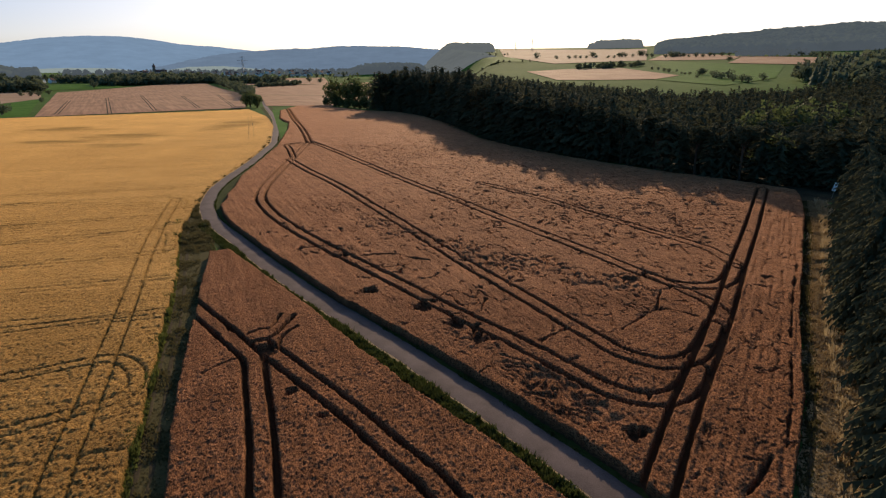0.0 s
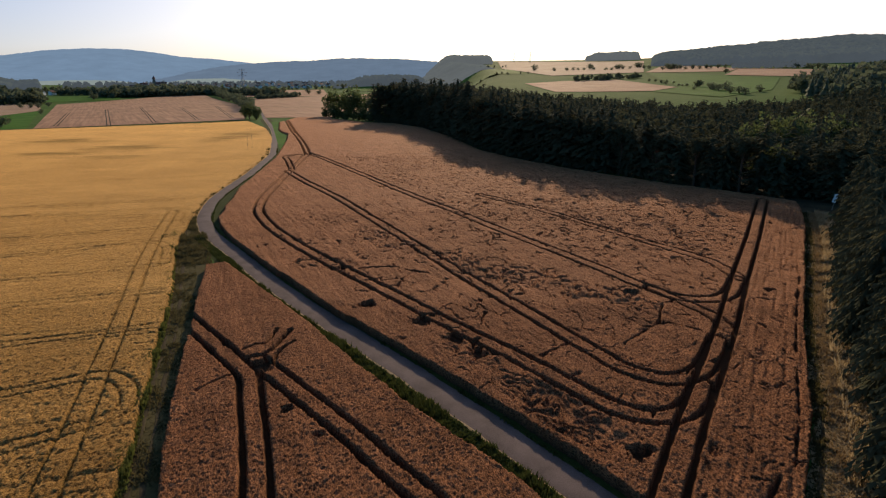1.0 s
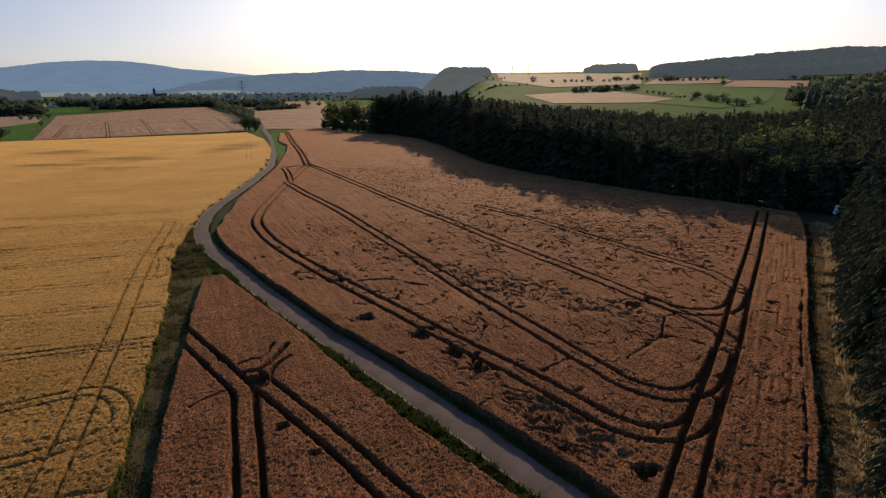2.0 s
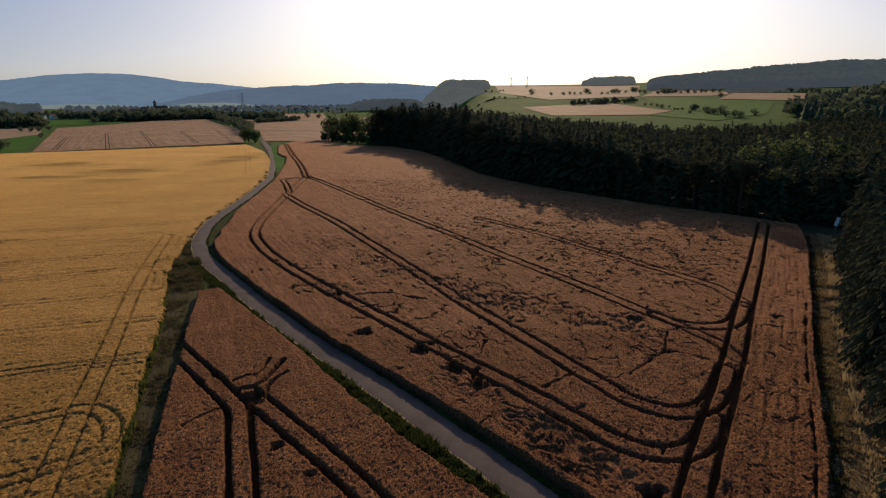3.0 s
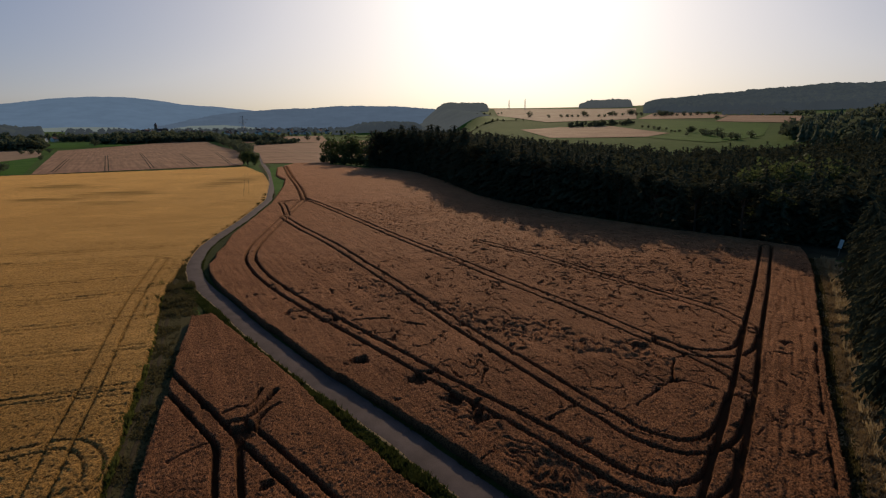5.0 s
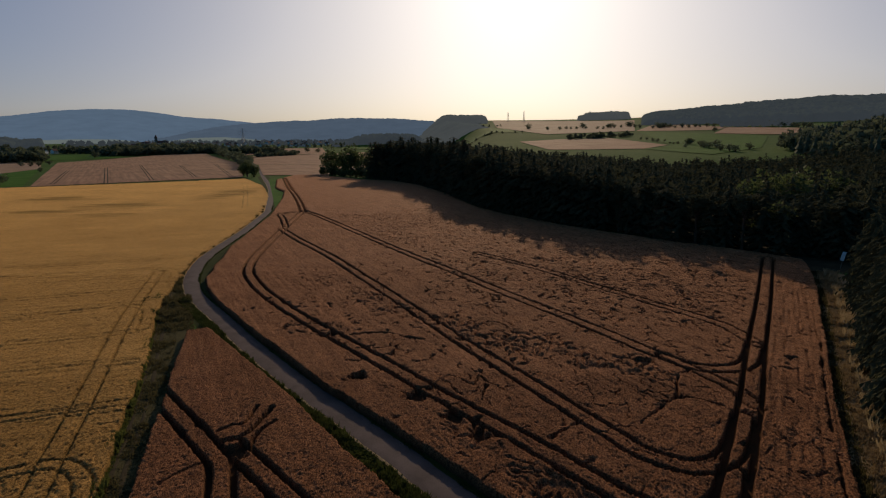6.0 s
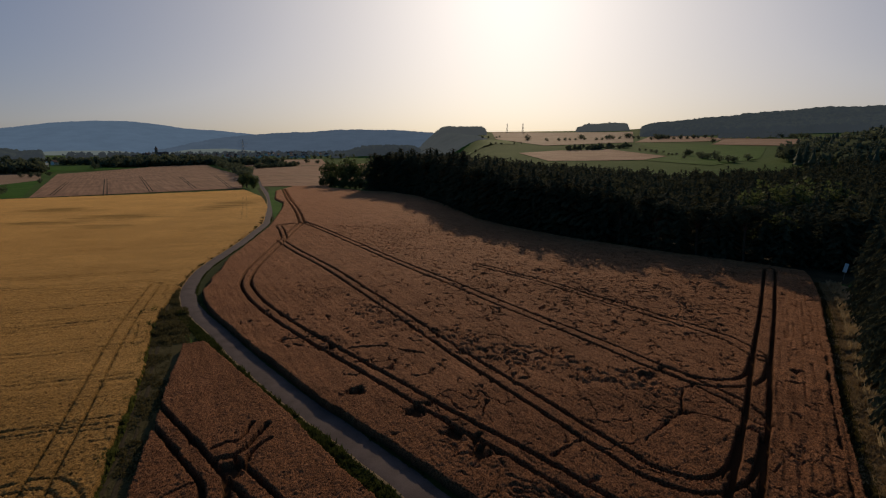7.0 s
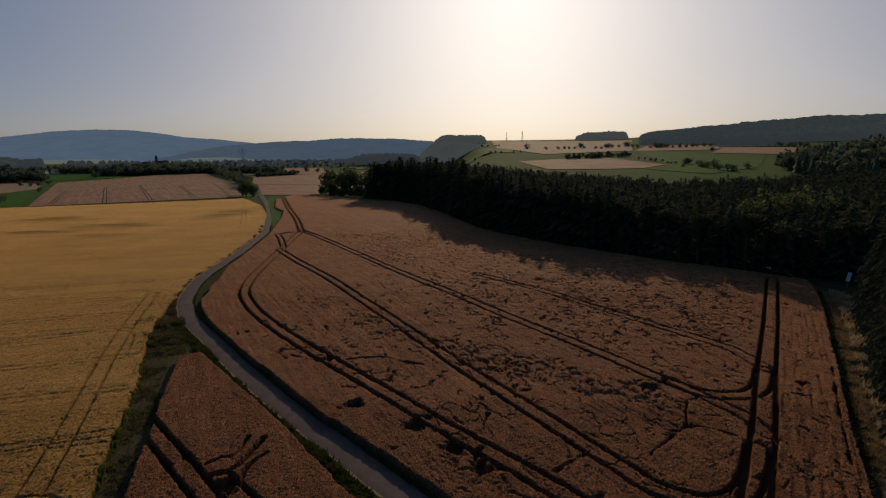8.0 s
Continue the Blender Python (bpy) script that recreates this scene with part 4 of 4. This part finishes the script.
def canopy(name, a, b, r0, r1, step, tall, material, label):
    """A closed canopy far off: uneven tree tops between two bearings and two distances, falling to the ground at its rim."""
    na, nr = int(math.radians(b - a) * (r0 + r1) / 2 / step), int((r1 - r0) / step)
    az, r = np.meshgrid(np.radians(np.linspace(a, b, na)), np.linspace(r0, r1, nr), indexing="ij")
    az, r = az + rng.uniform(-0.4, 0.4, az.shape) * step / r, r + rng.uniform(-0.4, 0.4, r.shape) * step
    x, y = r * np.sin(az), r * np.cos(az)
    rim = np.zeros(x.shape, bool)
    rim[0], rim[-1], rim[:, 0], rim[:, -1] = True, True, True, True
    z = land(x, y) + np.where(rim, -0.5, tall(np.degrees(az), r) * (0.5 + 0.55 * rng.random(x.shape) + 0.16 * vnoise(x, y, 45, 15) + 0.1 * vnoise(x, y, 17, 16)))
    me = raw_mesh(name, np.stack([x, y, z], -1).reshape(-1, 3), grid_faces(*x.shape)[:, ::-1], material)
    return tagged(new(name, me), label, "woodland", kind="stuff")


def scatter(poly, gap):
    """Uneven places inside a polygon."""
    poly = np.array(poly, float)
    lo, hi = poly.min(0), poly.max(0)
    gx, gy = np.meshgrid(np.arange(lo[0], hi[0], gap), np.arange(lo[1], hi[1], gap))
    x, y = gx.ravel() + rng.uniform(-0.45, 0.45, gx.size) * gap, gy.ravel() + rng.uniform(-0.45, 0.45, gx.size) * gap
    k = inside(x, y, poly)
    return np.stack([x[k], y[k]], -1)


LOW_SPRUCE = [spruce_crown(h, 3.7, 12, 7, 2, 3) for h in (15, 16, 17)]
FAR_TREE = [rough_tree(15, 4, 4, 6), rough_crown(11, 12, 48), rough_crown(12, 13, 48)]
ROUND_TREE = [rough_crown(11, 10, 110, 0.12, 0.05), rough_crown(13, 12, 110, 0.12, 0.05), rough_crown(9, 11, 90, 0.13, 0.05)]
ROUND_PINE = [rough_crown(7, h, 120, 0.1, 0.35) for h in (15, 17, 14)]
woods("woodland", scatter([(-36, 382), (-6, 350), (8, 287), (20, 237), (32, 207), (48, 182), (60, 166), (90, 190), (140, 330), (70, 420), (-25, 425)], 5.8), LOW_SPRUCE + ROUND_PINE, M_SPRUCE, "deep dark spruce forest behind its edge", 0.9, 1.06, tall_at)
woods("woodland", scatter([(60, 164), (92, 132), (100, 118), (90, 105), (60, 60), (47, 36), (58, 40), (120, 105), (190, 190), (330, 300), (260, 380), (150, 350), (95, 200)], 6.2), LOW_SPRUCE + ROUND_PINE, M_SPRUCE, "dark mixed forest running up the hill", 0.78, 1.08, tall_at)
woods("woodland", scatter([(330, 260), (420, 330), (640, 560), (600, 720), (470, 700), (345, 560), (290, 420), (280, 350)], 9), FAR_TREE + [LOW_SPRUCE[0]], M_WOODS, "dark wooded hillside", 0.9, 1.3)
for x, y, s in ((95, 163, 1.6), (102, 160, 1.5), (110, 168, 1.65), (128, 180, 1.5)):
    stand(BUSHY[rng.integers(3)], x, y, s)


# ---- woods, hedges and single trees of the distance ----
def plan(az, r):
    """Plan place from a bearing in degrees and a distance."""
    return (r * math.sin(math.radians(az)), r * math.cos(math.radians(az)))


def wedge(a, b, r0, r1, n=8):
    """A polygon between two bearings and two distances."""
    bear = np.linspace(a, b, n)
    return [plan(k, r0) for k in bear] + [plan(k, r1) for k in bear[::-1]]


# woods in M_FAR3 and M_FAR4 glow to imitate the haze
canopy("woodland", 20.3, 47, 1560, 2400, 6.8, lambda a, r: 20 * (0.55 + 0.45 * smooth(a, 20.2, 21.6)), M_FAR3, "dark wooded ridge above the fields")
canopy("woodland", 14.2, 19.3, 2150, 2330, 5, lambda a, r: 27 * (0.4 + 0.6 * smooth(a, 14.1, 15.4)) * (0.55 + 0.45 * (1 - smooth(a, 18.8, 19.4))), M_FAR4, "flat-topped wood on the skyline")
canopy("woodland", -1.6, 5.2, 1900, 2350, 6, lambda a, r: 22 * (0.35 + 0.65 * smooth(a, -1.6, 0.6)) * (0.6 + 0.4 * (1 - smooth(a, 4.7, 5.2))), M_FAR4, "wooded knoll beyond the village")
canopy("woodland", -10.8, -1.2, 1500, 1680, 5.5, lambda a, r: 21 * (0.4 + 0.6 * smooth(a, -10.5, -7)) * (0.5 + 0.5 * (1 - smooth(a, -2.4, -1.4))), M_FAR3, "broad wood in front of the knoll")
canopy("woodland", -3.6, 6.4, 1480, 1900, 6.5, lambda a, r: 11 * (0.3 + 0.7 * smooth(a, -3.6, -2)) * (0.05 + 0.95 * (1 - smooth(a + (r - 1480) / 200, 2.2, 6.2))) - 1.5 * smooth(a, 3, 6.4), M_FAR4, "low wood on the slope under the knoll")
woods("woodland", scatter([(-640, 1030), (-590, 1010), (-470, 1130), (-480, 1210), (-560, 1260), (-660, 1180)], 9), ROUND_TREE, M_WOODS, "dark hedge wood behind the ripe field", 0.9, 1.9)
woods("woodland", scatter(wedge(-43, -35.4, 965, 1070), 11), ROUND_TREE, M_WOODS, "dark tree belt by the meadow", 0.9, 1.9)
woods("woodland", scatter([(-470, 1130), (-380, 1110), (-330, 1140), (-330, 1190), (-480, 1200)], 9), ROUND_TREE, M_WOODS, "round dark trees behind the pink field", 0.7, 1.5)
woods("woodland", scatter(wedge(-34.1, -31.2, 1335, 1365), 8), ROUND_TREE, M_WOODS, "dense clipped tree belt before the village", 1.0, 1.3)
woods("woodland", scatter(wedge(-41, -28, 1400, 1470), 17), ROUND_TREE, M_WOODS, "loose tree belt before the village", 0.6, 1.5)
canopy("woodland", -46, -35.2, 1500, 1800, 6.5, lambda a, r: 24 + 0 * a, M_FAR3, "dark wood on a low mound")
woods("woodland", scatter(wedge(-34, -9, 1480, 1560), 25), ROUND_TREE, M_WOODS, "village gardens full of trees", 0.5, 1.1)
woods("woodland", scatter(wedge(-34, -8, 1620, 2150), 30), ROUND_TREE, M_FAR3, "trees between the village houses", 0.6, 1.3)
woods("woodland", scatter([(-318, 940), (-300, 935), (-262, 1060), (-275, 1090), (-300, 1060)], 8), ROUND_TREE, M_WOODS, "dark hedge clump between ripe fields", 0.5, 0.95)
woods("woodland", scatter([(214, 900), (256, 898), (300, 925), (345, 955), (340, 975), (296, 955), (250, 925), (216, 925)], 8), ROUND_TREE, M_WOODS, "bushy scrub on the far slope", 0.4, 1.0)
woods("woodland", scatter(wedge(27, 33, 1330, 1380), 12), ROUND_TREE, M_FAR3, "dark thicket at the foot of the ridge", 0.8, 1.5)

field("meadow", [[plan(-3, 1240), plan(8.5, 1180), plan(7, 1420), plan(-2, 1560)]], M_MEADOW, "green strip of meadow on the far slope", 0.7)
woods("woodland", scatter(wedge(-2, 7, 1560, 1590), 17), ROUND_TREE, M_WOODS, "thin hedgerow along the far slope", 0.35, 0.8)
woods("woodland", scatter(wedge(-4, 9, 1150, 1175), 16), ROUND_TREE, M_WOODS, "hedgerow below the far meadow", 0.3, 0.7)
for x, y, s in ((-150, 436, 1.15), (-142, 428, 1.0), (-157, 446, 0.9)):
    stand(BUSHY[rng.integers(3)], x, y, s)
LANE_TREES = curve([(-182, 540), (-202, 600), (-262, 740), (-375, 985), (-535, 1320)], 5)
places, left = along(LANE_TREES, 19)
for (x, y), (nx, ny) in zip(places, left):
    stand(FAR_OAKS[rng.integers(3)], x + nx * rng.uniform(2, 9), y + ny * rng.uniform(2, 9), rng.uniform(1.2, 2.0))
for x, y, s in ((-92, 462, 1.75), (-78, 446, 1.55), (-70, 432, 1.95), (-57, 424, 1.5), (-46, 412, 1.7), (-38, 398, 1.35), (-33, 386, 1.2), (-88, 440, 0.95), (-62, 412, 0.8)):
    stand(BUSHY[rng.integers(3)], x + 4, y, s * 1.15)
for k in range(16):
    u = k / 15
    stand(SHRUBS[rng.integers(2)], -92 + 66 * u + rng.uniform(-2, 2), 452 - 80 * u + rng.uniform(-3, 3), rng.uniform(1.0, 1.6))
for x, y, s in ((-286, 1211, 1.5), (-255, 1181, 1.3), (-584, 944, 1.6), (-288, 363, 1.15), (-490, 652, 0.8), (-477, 650, 0.9), (-467, 649, 0.9), (-490, 699, 0.8), (-374, 521, 0.5), (-397, 554, 0.45)):
    stand(FAR_OAKS[rng.integers(3)], x, y, s)
# single trees on the skyline field, bushes down the meadow, and the row under the ridge
for x, y, s in ((222, 1344, 1.50), (258, 1291, 0.90), (287, 1293, 1.00), (306, 1311, 0.80), (316, 1306, 0.80), (328, 1301, 0.80), (353, 1343, 1.60), (354, 1315, 0.80), (371, 1279, 0.80), (383, 1274, 0.70), (412, 1330, 1.30), (421, 1339, 1.40), (428, 1335, 1.00), (446, 1340, 0.90), (474, 1371, 1.50), (479, 1367, 1.60), (477, 1333, 1.00), (478, 1303, 0.90), (484, 1239, 1.00), (503, 1251, 1.30), (516, 1269, 1.20), (525, 1276, 1.30),
                (316, 856, 0.50), (320, 842, 0.50), (317, 811, 0.55), (313, 784, 0.60), (326, 790, 0.40), (312, 739, 0.35), (312, 728, 0.40), (317, 726, 0.45), (299, 664, 0.50), (324, 712, 0.90), (326, 709, 0.90), (318, 664, 1.00), (314, 648, 0.90), (312, 632, 0.90), (321, 633, 1.10), (306, 594, 0.80), (310, 583, 0.90), (309, 570, 0.80), (332, 585, 0.90), (517, 1028, 0.95)):
    stand(HILL_TREES[rng.integers(3)], x, y, s * rng.uniform(0.9, 1.1))
for line, gap, lo, hi in ((curve([(514, 1302), (541, 1231), (590, 1240), (649, 1220), (708, 1187), (713, 1142), (703, 1031)], 4), 15, 0.7, 1.4),):
    places, left = along(line, gap)
    for (x, y), (nx, ny) in zip(places, left):
        o = rng.uniform(-5, 5)
        stand(HILL_TREES[rng.integers(3)], x + nx * o, y + ny * o, rng.uniform(lo, hi))


# ---- village ----
def box(bm, x0, x1, y0, y1, z0, z1):
    v = [bm.verts.new(p) for p in ((x0, y0, z0), (x1, y0, z0), (x1, y1, z0), (x0, y1, z0), (x0, y0, z1), (x1, y0, z1), (x1, y1, z1), (x0, y1, z1))]
    for f in ((0, 3, 2, 1), (4, 5, 6, 7), (0, 1, 5, 4), (1, 2, 6, 5), (2, 3, 7, 6), (3, 0, 4, 7)):
        bm.faces.new([v[k] for k in f])


def gable(bm, w, d, eave, ridge, over=0.5, thick=0.25):
    """A saddle roof along x."""
    for s in (1, -1):
        a = [(-w / 2 - over, s * (d / 2 + over), eave - 0.25), (w / 2 + over, s * (d / 2 + over), eave - 0.25), (w / 2 + over, 0, ridge), (-w / 2 - over, 0, ridge)]
        low = [bm.verts.new(p) for p in a]
        top = [bm.verts.new((p[0], p[1], p[2] + thick)) for p in a]
        bm.faces.new(low)
        bm.faces.new(top[::-1])
        for k in range(4):
            bm.faces.new((low[k], low[(k + 1) % 4], top[(k + 1) % 4], top[k]))


def make_house(w, d, eave, ridge, label, sheet=False):
    h = tagged(new("house" if not sheet else "farm_shed"), label, "house" if not sheet else "shed", "village houses")
    bm = bmesh.new()
    box(bm, -w / 2, w / 2, -d / 2, d / 2, -1, eave)
    for s in (1, -1):
        v = [bm.verts.new(p) for p in ((s * (w / 2 - 0.01), -d / 2, eave), (s * (w / 2 - 0.01), d / 2, eave), (s * (w / 2 - 0.01), 0, ridge - 0.1))]
        bm.faces.new(v)
    part("wall", bm, M_WALL, h)
    bm = bmesh.new()
    gable(bm, w, d, eave, ridge)
    part("roof", bm, M_SHEET if sheet else M_ROOF, h)
    for s in (1, -1):
        for k in range(int(w // 3)):
            for z in (1.0,) + ((3.7,) if eave > 5 else ()):
                bm = bmesh.new()
                x = (k + 0.5) * w / int(w // 3) - w / 2
                box(bm, x - 0.55, x + 0.55, s * d / 2 - 0.06, s * d / 2 + 0.06, z, z + 1.4)
                part("window", bm, M_GLASS, h)
    if not sheet:
        bm = bmesh.new()
        box(bm, w * 0.2, w * 0.2 + 0.7, -0.9, -0.2, ridge - 1.2, ridge + 0.9)
        part("chimney", bm, M_ROOF, h)
    return h


HOUSES = [make_house(11, 9, 5.6, 9.4, "white rendered village house with a tiled roof"), make_house(14, 9, 4.2, 8.6, "long low village house with a red-brown roof"), make_house(9, 8, 5.6, 9.0, "small pale house with a steep tiled roof")]
SHEDS = [make_house(34, 22, 5.0, 7.05, "large shed with a bright metal roof glinting in the sun", True)]
PROTOS += HOUSES + SHEDS
for k in range(80):
    x, y = plan(rng.uniform(-29, -11), rng.uniform(1570, 1960))
    stand(HOUSES[rng.integers(3)], x, y, rng.uniform(0.9, 1.25))
for az, r in ((-37, 1290), (-36.2, 1330), (-35.4, 1300), (-34.6, 1370), (-9.6, 1750), (-8.9, 1780), (-11.2, 1700)):
    x, y = plan(az, r)
    stand(HOUSES[rng.integers(3)], x, y, rng.uniform(0.9, 1.2))
for az, r in ((-3.0, 1460), (-2.55, 1470), (-2.1, 1465)):
    x, y = plan(az, r)
    stand(SHEDS[0], x, y, rng.uniform(0.26, 0.36), turn=-az)


def make_church(x, y):
    c = tagged(new("church"), "village church with a dark capped tower", "church")
    bm = bmesh.new()
    box(bm, -13, 13, -6, 6, -1, 10)
    part("nave", bm, M_WALL, c)
    bm = bmesh.new()
    gable(bm, 26, 12, 10, 17)
    part("roof", bm, M_ROOF, c)
    bm = bmesh.new()
    box(bm, -20, -13.1, -3.5, 3.5, -1, 24)
    part("tower", bm, M_POST, c)
    bm = bmesh.new()
    tube(bm, (-16.5, 0, 24.1), (-16.5, 0, 28), 4.4, 3.4, 8)
    tube(bm, (-16.5, 0, 28), (-16.5, 0, 33), 3.0, 0.6, 8)
    part("spire", bm, M_ROOF, c)
    for k in range(4):
        bm = bmesh.new()
        box(bm, -9 + 6 * k, -8 + 6 * k, -6.08, 6.08, 3, 7.5)
        part("window", bm, M_GLASS, c)
    c.matrix_basis = pose(x, y, float(land(x, y)), 0, 0, 25)


make_church(*plan(-26.3, 1720))


# ---- power masts ----
def make_pylon(x, y, tall, turn):
    p = tagged(new("pylon"), "grey lattice steel power mast", "pylon")
    w = tall * 0.09
    legs = [(-1, -1), (1, -1), (1, 1), (-1, 1)]
    for sx, sy in legs:
        bm = bmesh.new()
        tube(bm, (sx * w, sy * w, -0.5), (sx * 0.35, sy * 0.35, tall), 0.28, 0.16, 5)
        part("leg", bm, M_STEEL, p)
    for k in range(7):
        u, v = (k / 7) ** 0.85, ((k + 1) / 7) ** 0.85
        a, b = w + (0.35 - w) * u, w + (0.35 - w) * v
        bm = bmesh.new()
        for (sx, sy), (tx, ty) in zip(legs, legs[1:] + legs[:1]):
            tube(bm, (sx * a, sy * a, u * tall), (tx * b, ty * b, v * tall), 0.12, 0.12, 4)
            tube(bm, (tx * a, ty * a, u * tall), (sx * b, sy * b, v * tall), 0.12, 0.12, 4)
        part("bracing", bm, M_STEEL, p)
    for z, reach in ((0.72, 0.17), (0.84, 0.22), (0.95, 0.13)):
        bm = bmesh.new()
        tube(bm, (-reach * tall, 0, z * tall), (reach * tall, 0, z * tall), 0.2, 0.2, 5)
        tube(bm, (-reach * tall, 0, z * tall), (0, 0, z * tall + tall * 0.05), 0.14, 0.14, 4)
        tube(bm, (reach * tall, 0, z * tall), (0, 0, z * tall + tall * 0.05), 0.14, 0.14, 4)
        part("arm", bm, M_STEEL, p)
    p.matrix_basis = pose(x, y, float(land(x, y)), 0, 0, turn)


make_pylon(*plan(-19.27, 1300), 52, 35)
make_pylon(*plan(7.3, 2150), 34, 60)
make_pylon(*plan(8.9, 2050), 38, 60)


# ---- white board added for a bright slit at the corner of the wood ----
def make_board(x, y):
    b = tagged(new("notice_board"), "white board on a post, added for a bright slit between the spruces", "sign")
    bm = bmesh.new()
    tube(bm, (0, 0, -0.3), (0.3, 0, 2.6), 0.07, 0.06, 8)
    part("post", bm, M_POST, b)
    bm = bmesh.new()
    # white face imitates light showing through a gap in the trees
    box(bm, -0.35, 0.35, -0.12, -0.08, 1.7, 3.6)
    bmesh.ops.rotate(bm, verts=bm.verts[:], cent=(0, 0, 1.4), matrix=pose(0, 0, 0, 0, 10, 0).to_3x3())
    bmesh.ops.bevel(bm, geom=bm.edges[:], offset=0.01, segments=1, affect="EDGES")
    part("board", bm, M_WHITE, b, "plain white painted board")
    b.matrix_basis = pose(x, y, 0, 0, 0, -25)


make_board(84.0, 114.0)


# ---- grass ----
def grass(name, line, near, far, density, tall, material, label, keep=None):
    """Blades between two distances to the right of a line (left: minus)."""
    p, left = along(line, 0.25)
    n = int(len(p) * 0.25 * abs(far - near) * density)
    k = rng.integers(0, len(p), n)
    o = rng.uniform(near, far, n)
    x, y = p[k, 0] - left[k, 0] * o + rng.uniform(-0.15, 0.15, n), p[k, 1] - left[k, 1] * o + rng.uniform(-0.15, 0.15, n)
    lush = smooth(vnoise(x, y, 2.2, 91) + 0.6 * vnoise(x, y, 0.7, 92), -0.5, 0.7)
    k = (rng.random(n) < 0.6 + 0.4 * lush) & (y > 22) & (y < 235)
    x, y, lush = x[k], y[k], lush[k]
    n = len(x)
    h = tall * (0.4 + 0.9 * lush) * rng.uniform(0.5, 1.3, n)
    a, b = rng.uniform(0, 6.283, n), rng.uniform(0, 6.283, n)
    w = 0.05 + 0.10 * rng.random(n)
    z = land(x, y)
    v = np.stack([np.stack([x - np.cos(a) * w, y - np.sin(a) * w, z], -1), np.stack([x + np.cos(a) * w, y + np.sin(a) * w, z], -1),
                  np.stack([x + np.cos(b) * h * 0.4, y + np.sin(b) * h * 0.4, z + h], -1)], 1).reshape(-1, 3)
    me = raw_mesh(name, v, np.arange(3 * n).reshape(-1, 3), material)
    return tagged(new(name, me), label, "grass", kind="stuff")


grass("verge_grass", ROAD[ROAD[:, 1] < 97], 1.5, 3.1, 150, 0.42, M_VERGE, "rough green grass between lane and wheat")
grass("verge_grass", ROAD, -1.8, -1.45, 70, 0.2, M_VERGE, "shaded verge grass under the wheat edge")
grass("verge_grass", FIELD_PATH, 1.5, 2.5, 200, 0.5, M_WEED, "greener rank grass along the barley")
grass("path_grass", FIELD_PATH, -1.4, 1.6, 70, 0.2, M_PATH, "tall rough grass and weeds on the field path")
grass("dry_grass", RIGHT_EDGE, 1.2, 4.4, 120, 0.4, M_DRY, "bleached dry grass along the forest track")
grass("dry_grass", RIGHT_EDGE, 2.5, 4.3, 70, 0.85, M_STRAW, "pale tufts of tall dry grass under the spruce boughs")
grass("path_grass", RIGHT_EDGE, 0.2, 1.4, 90, 0.3, M_PATH, "matted grass in the shade of the wheat edge")
grass("verge_grass", ROAD[(ROAD[:, 1] > 95) & (ROAD[:, 1] < 235)], 1.55, 2.9, 110, 0.34, M_PATH, "brownish weeds between barley and lane")
grass("weeds", curve([(-47.5, 97), (-44, 90), (-39, 79)]), -3.5, 4.0, 80, 0.5, M_PATH, "lush weeds where the field path meets the lane")

for proto in PROTOS:
    for ob in (*proto.children_recursive, proto):
        bpy.data.objects.remove(ob)
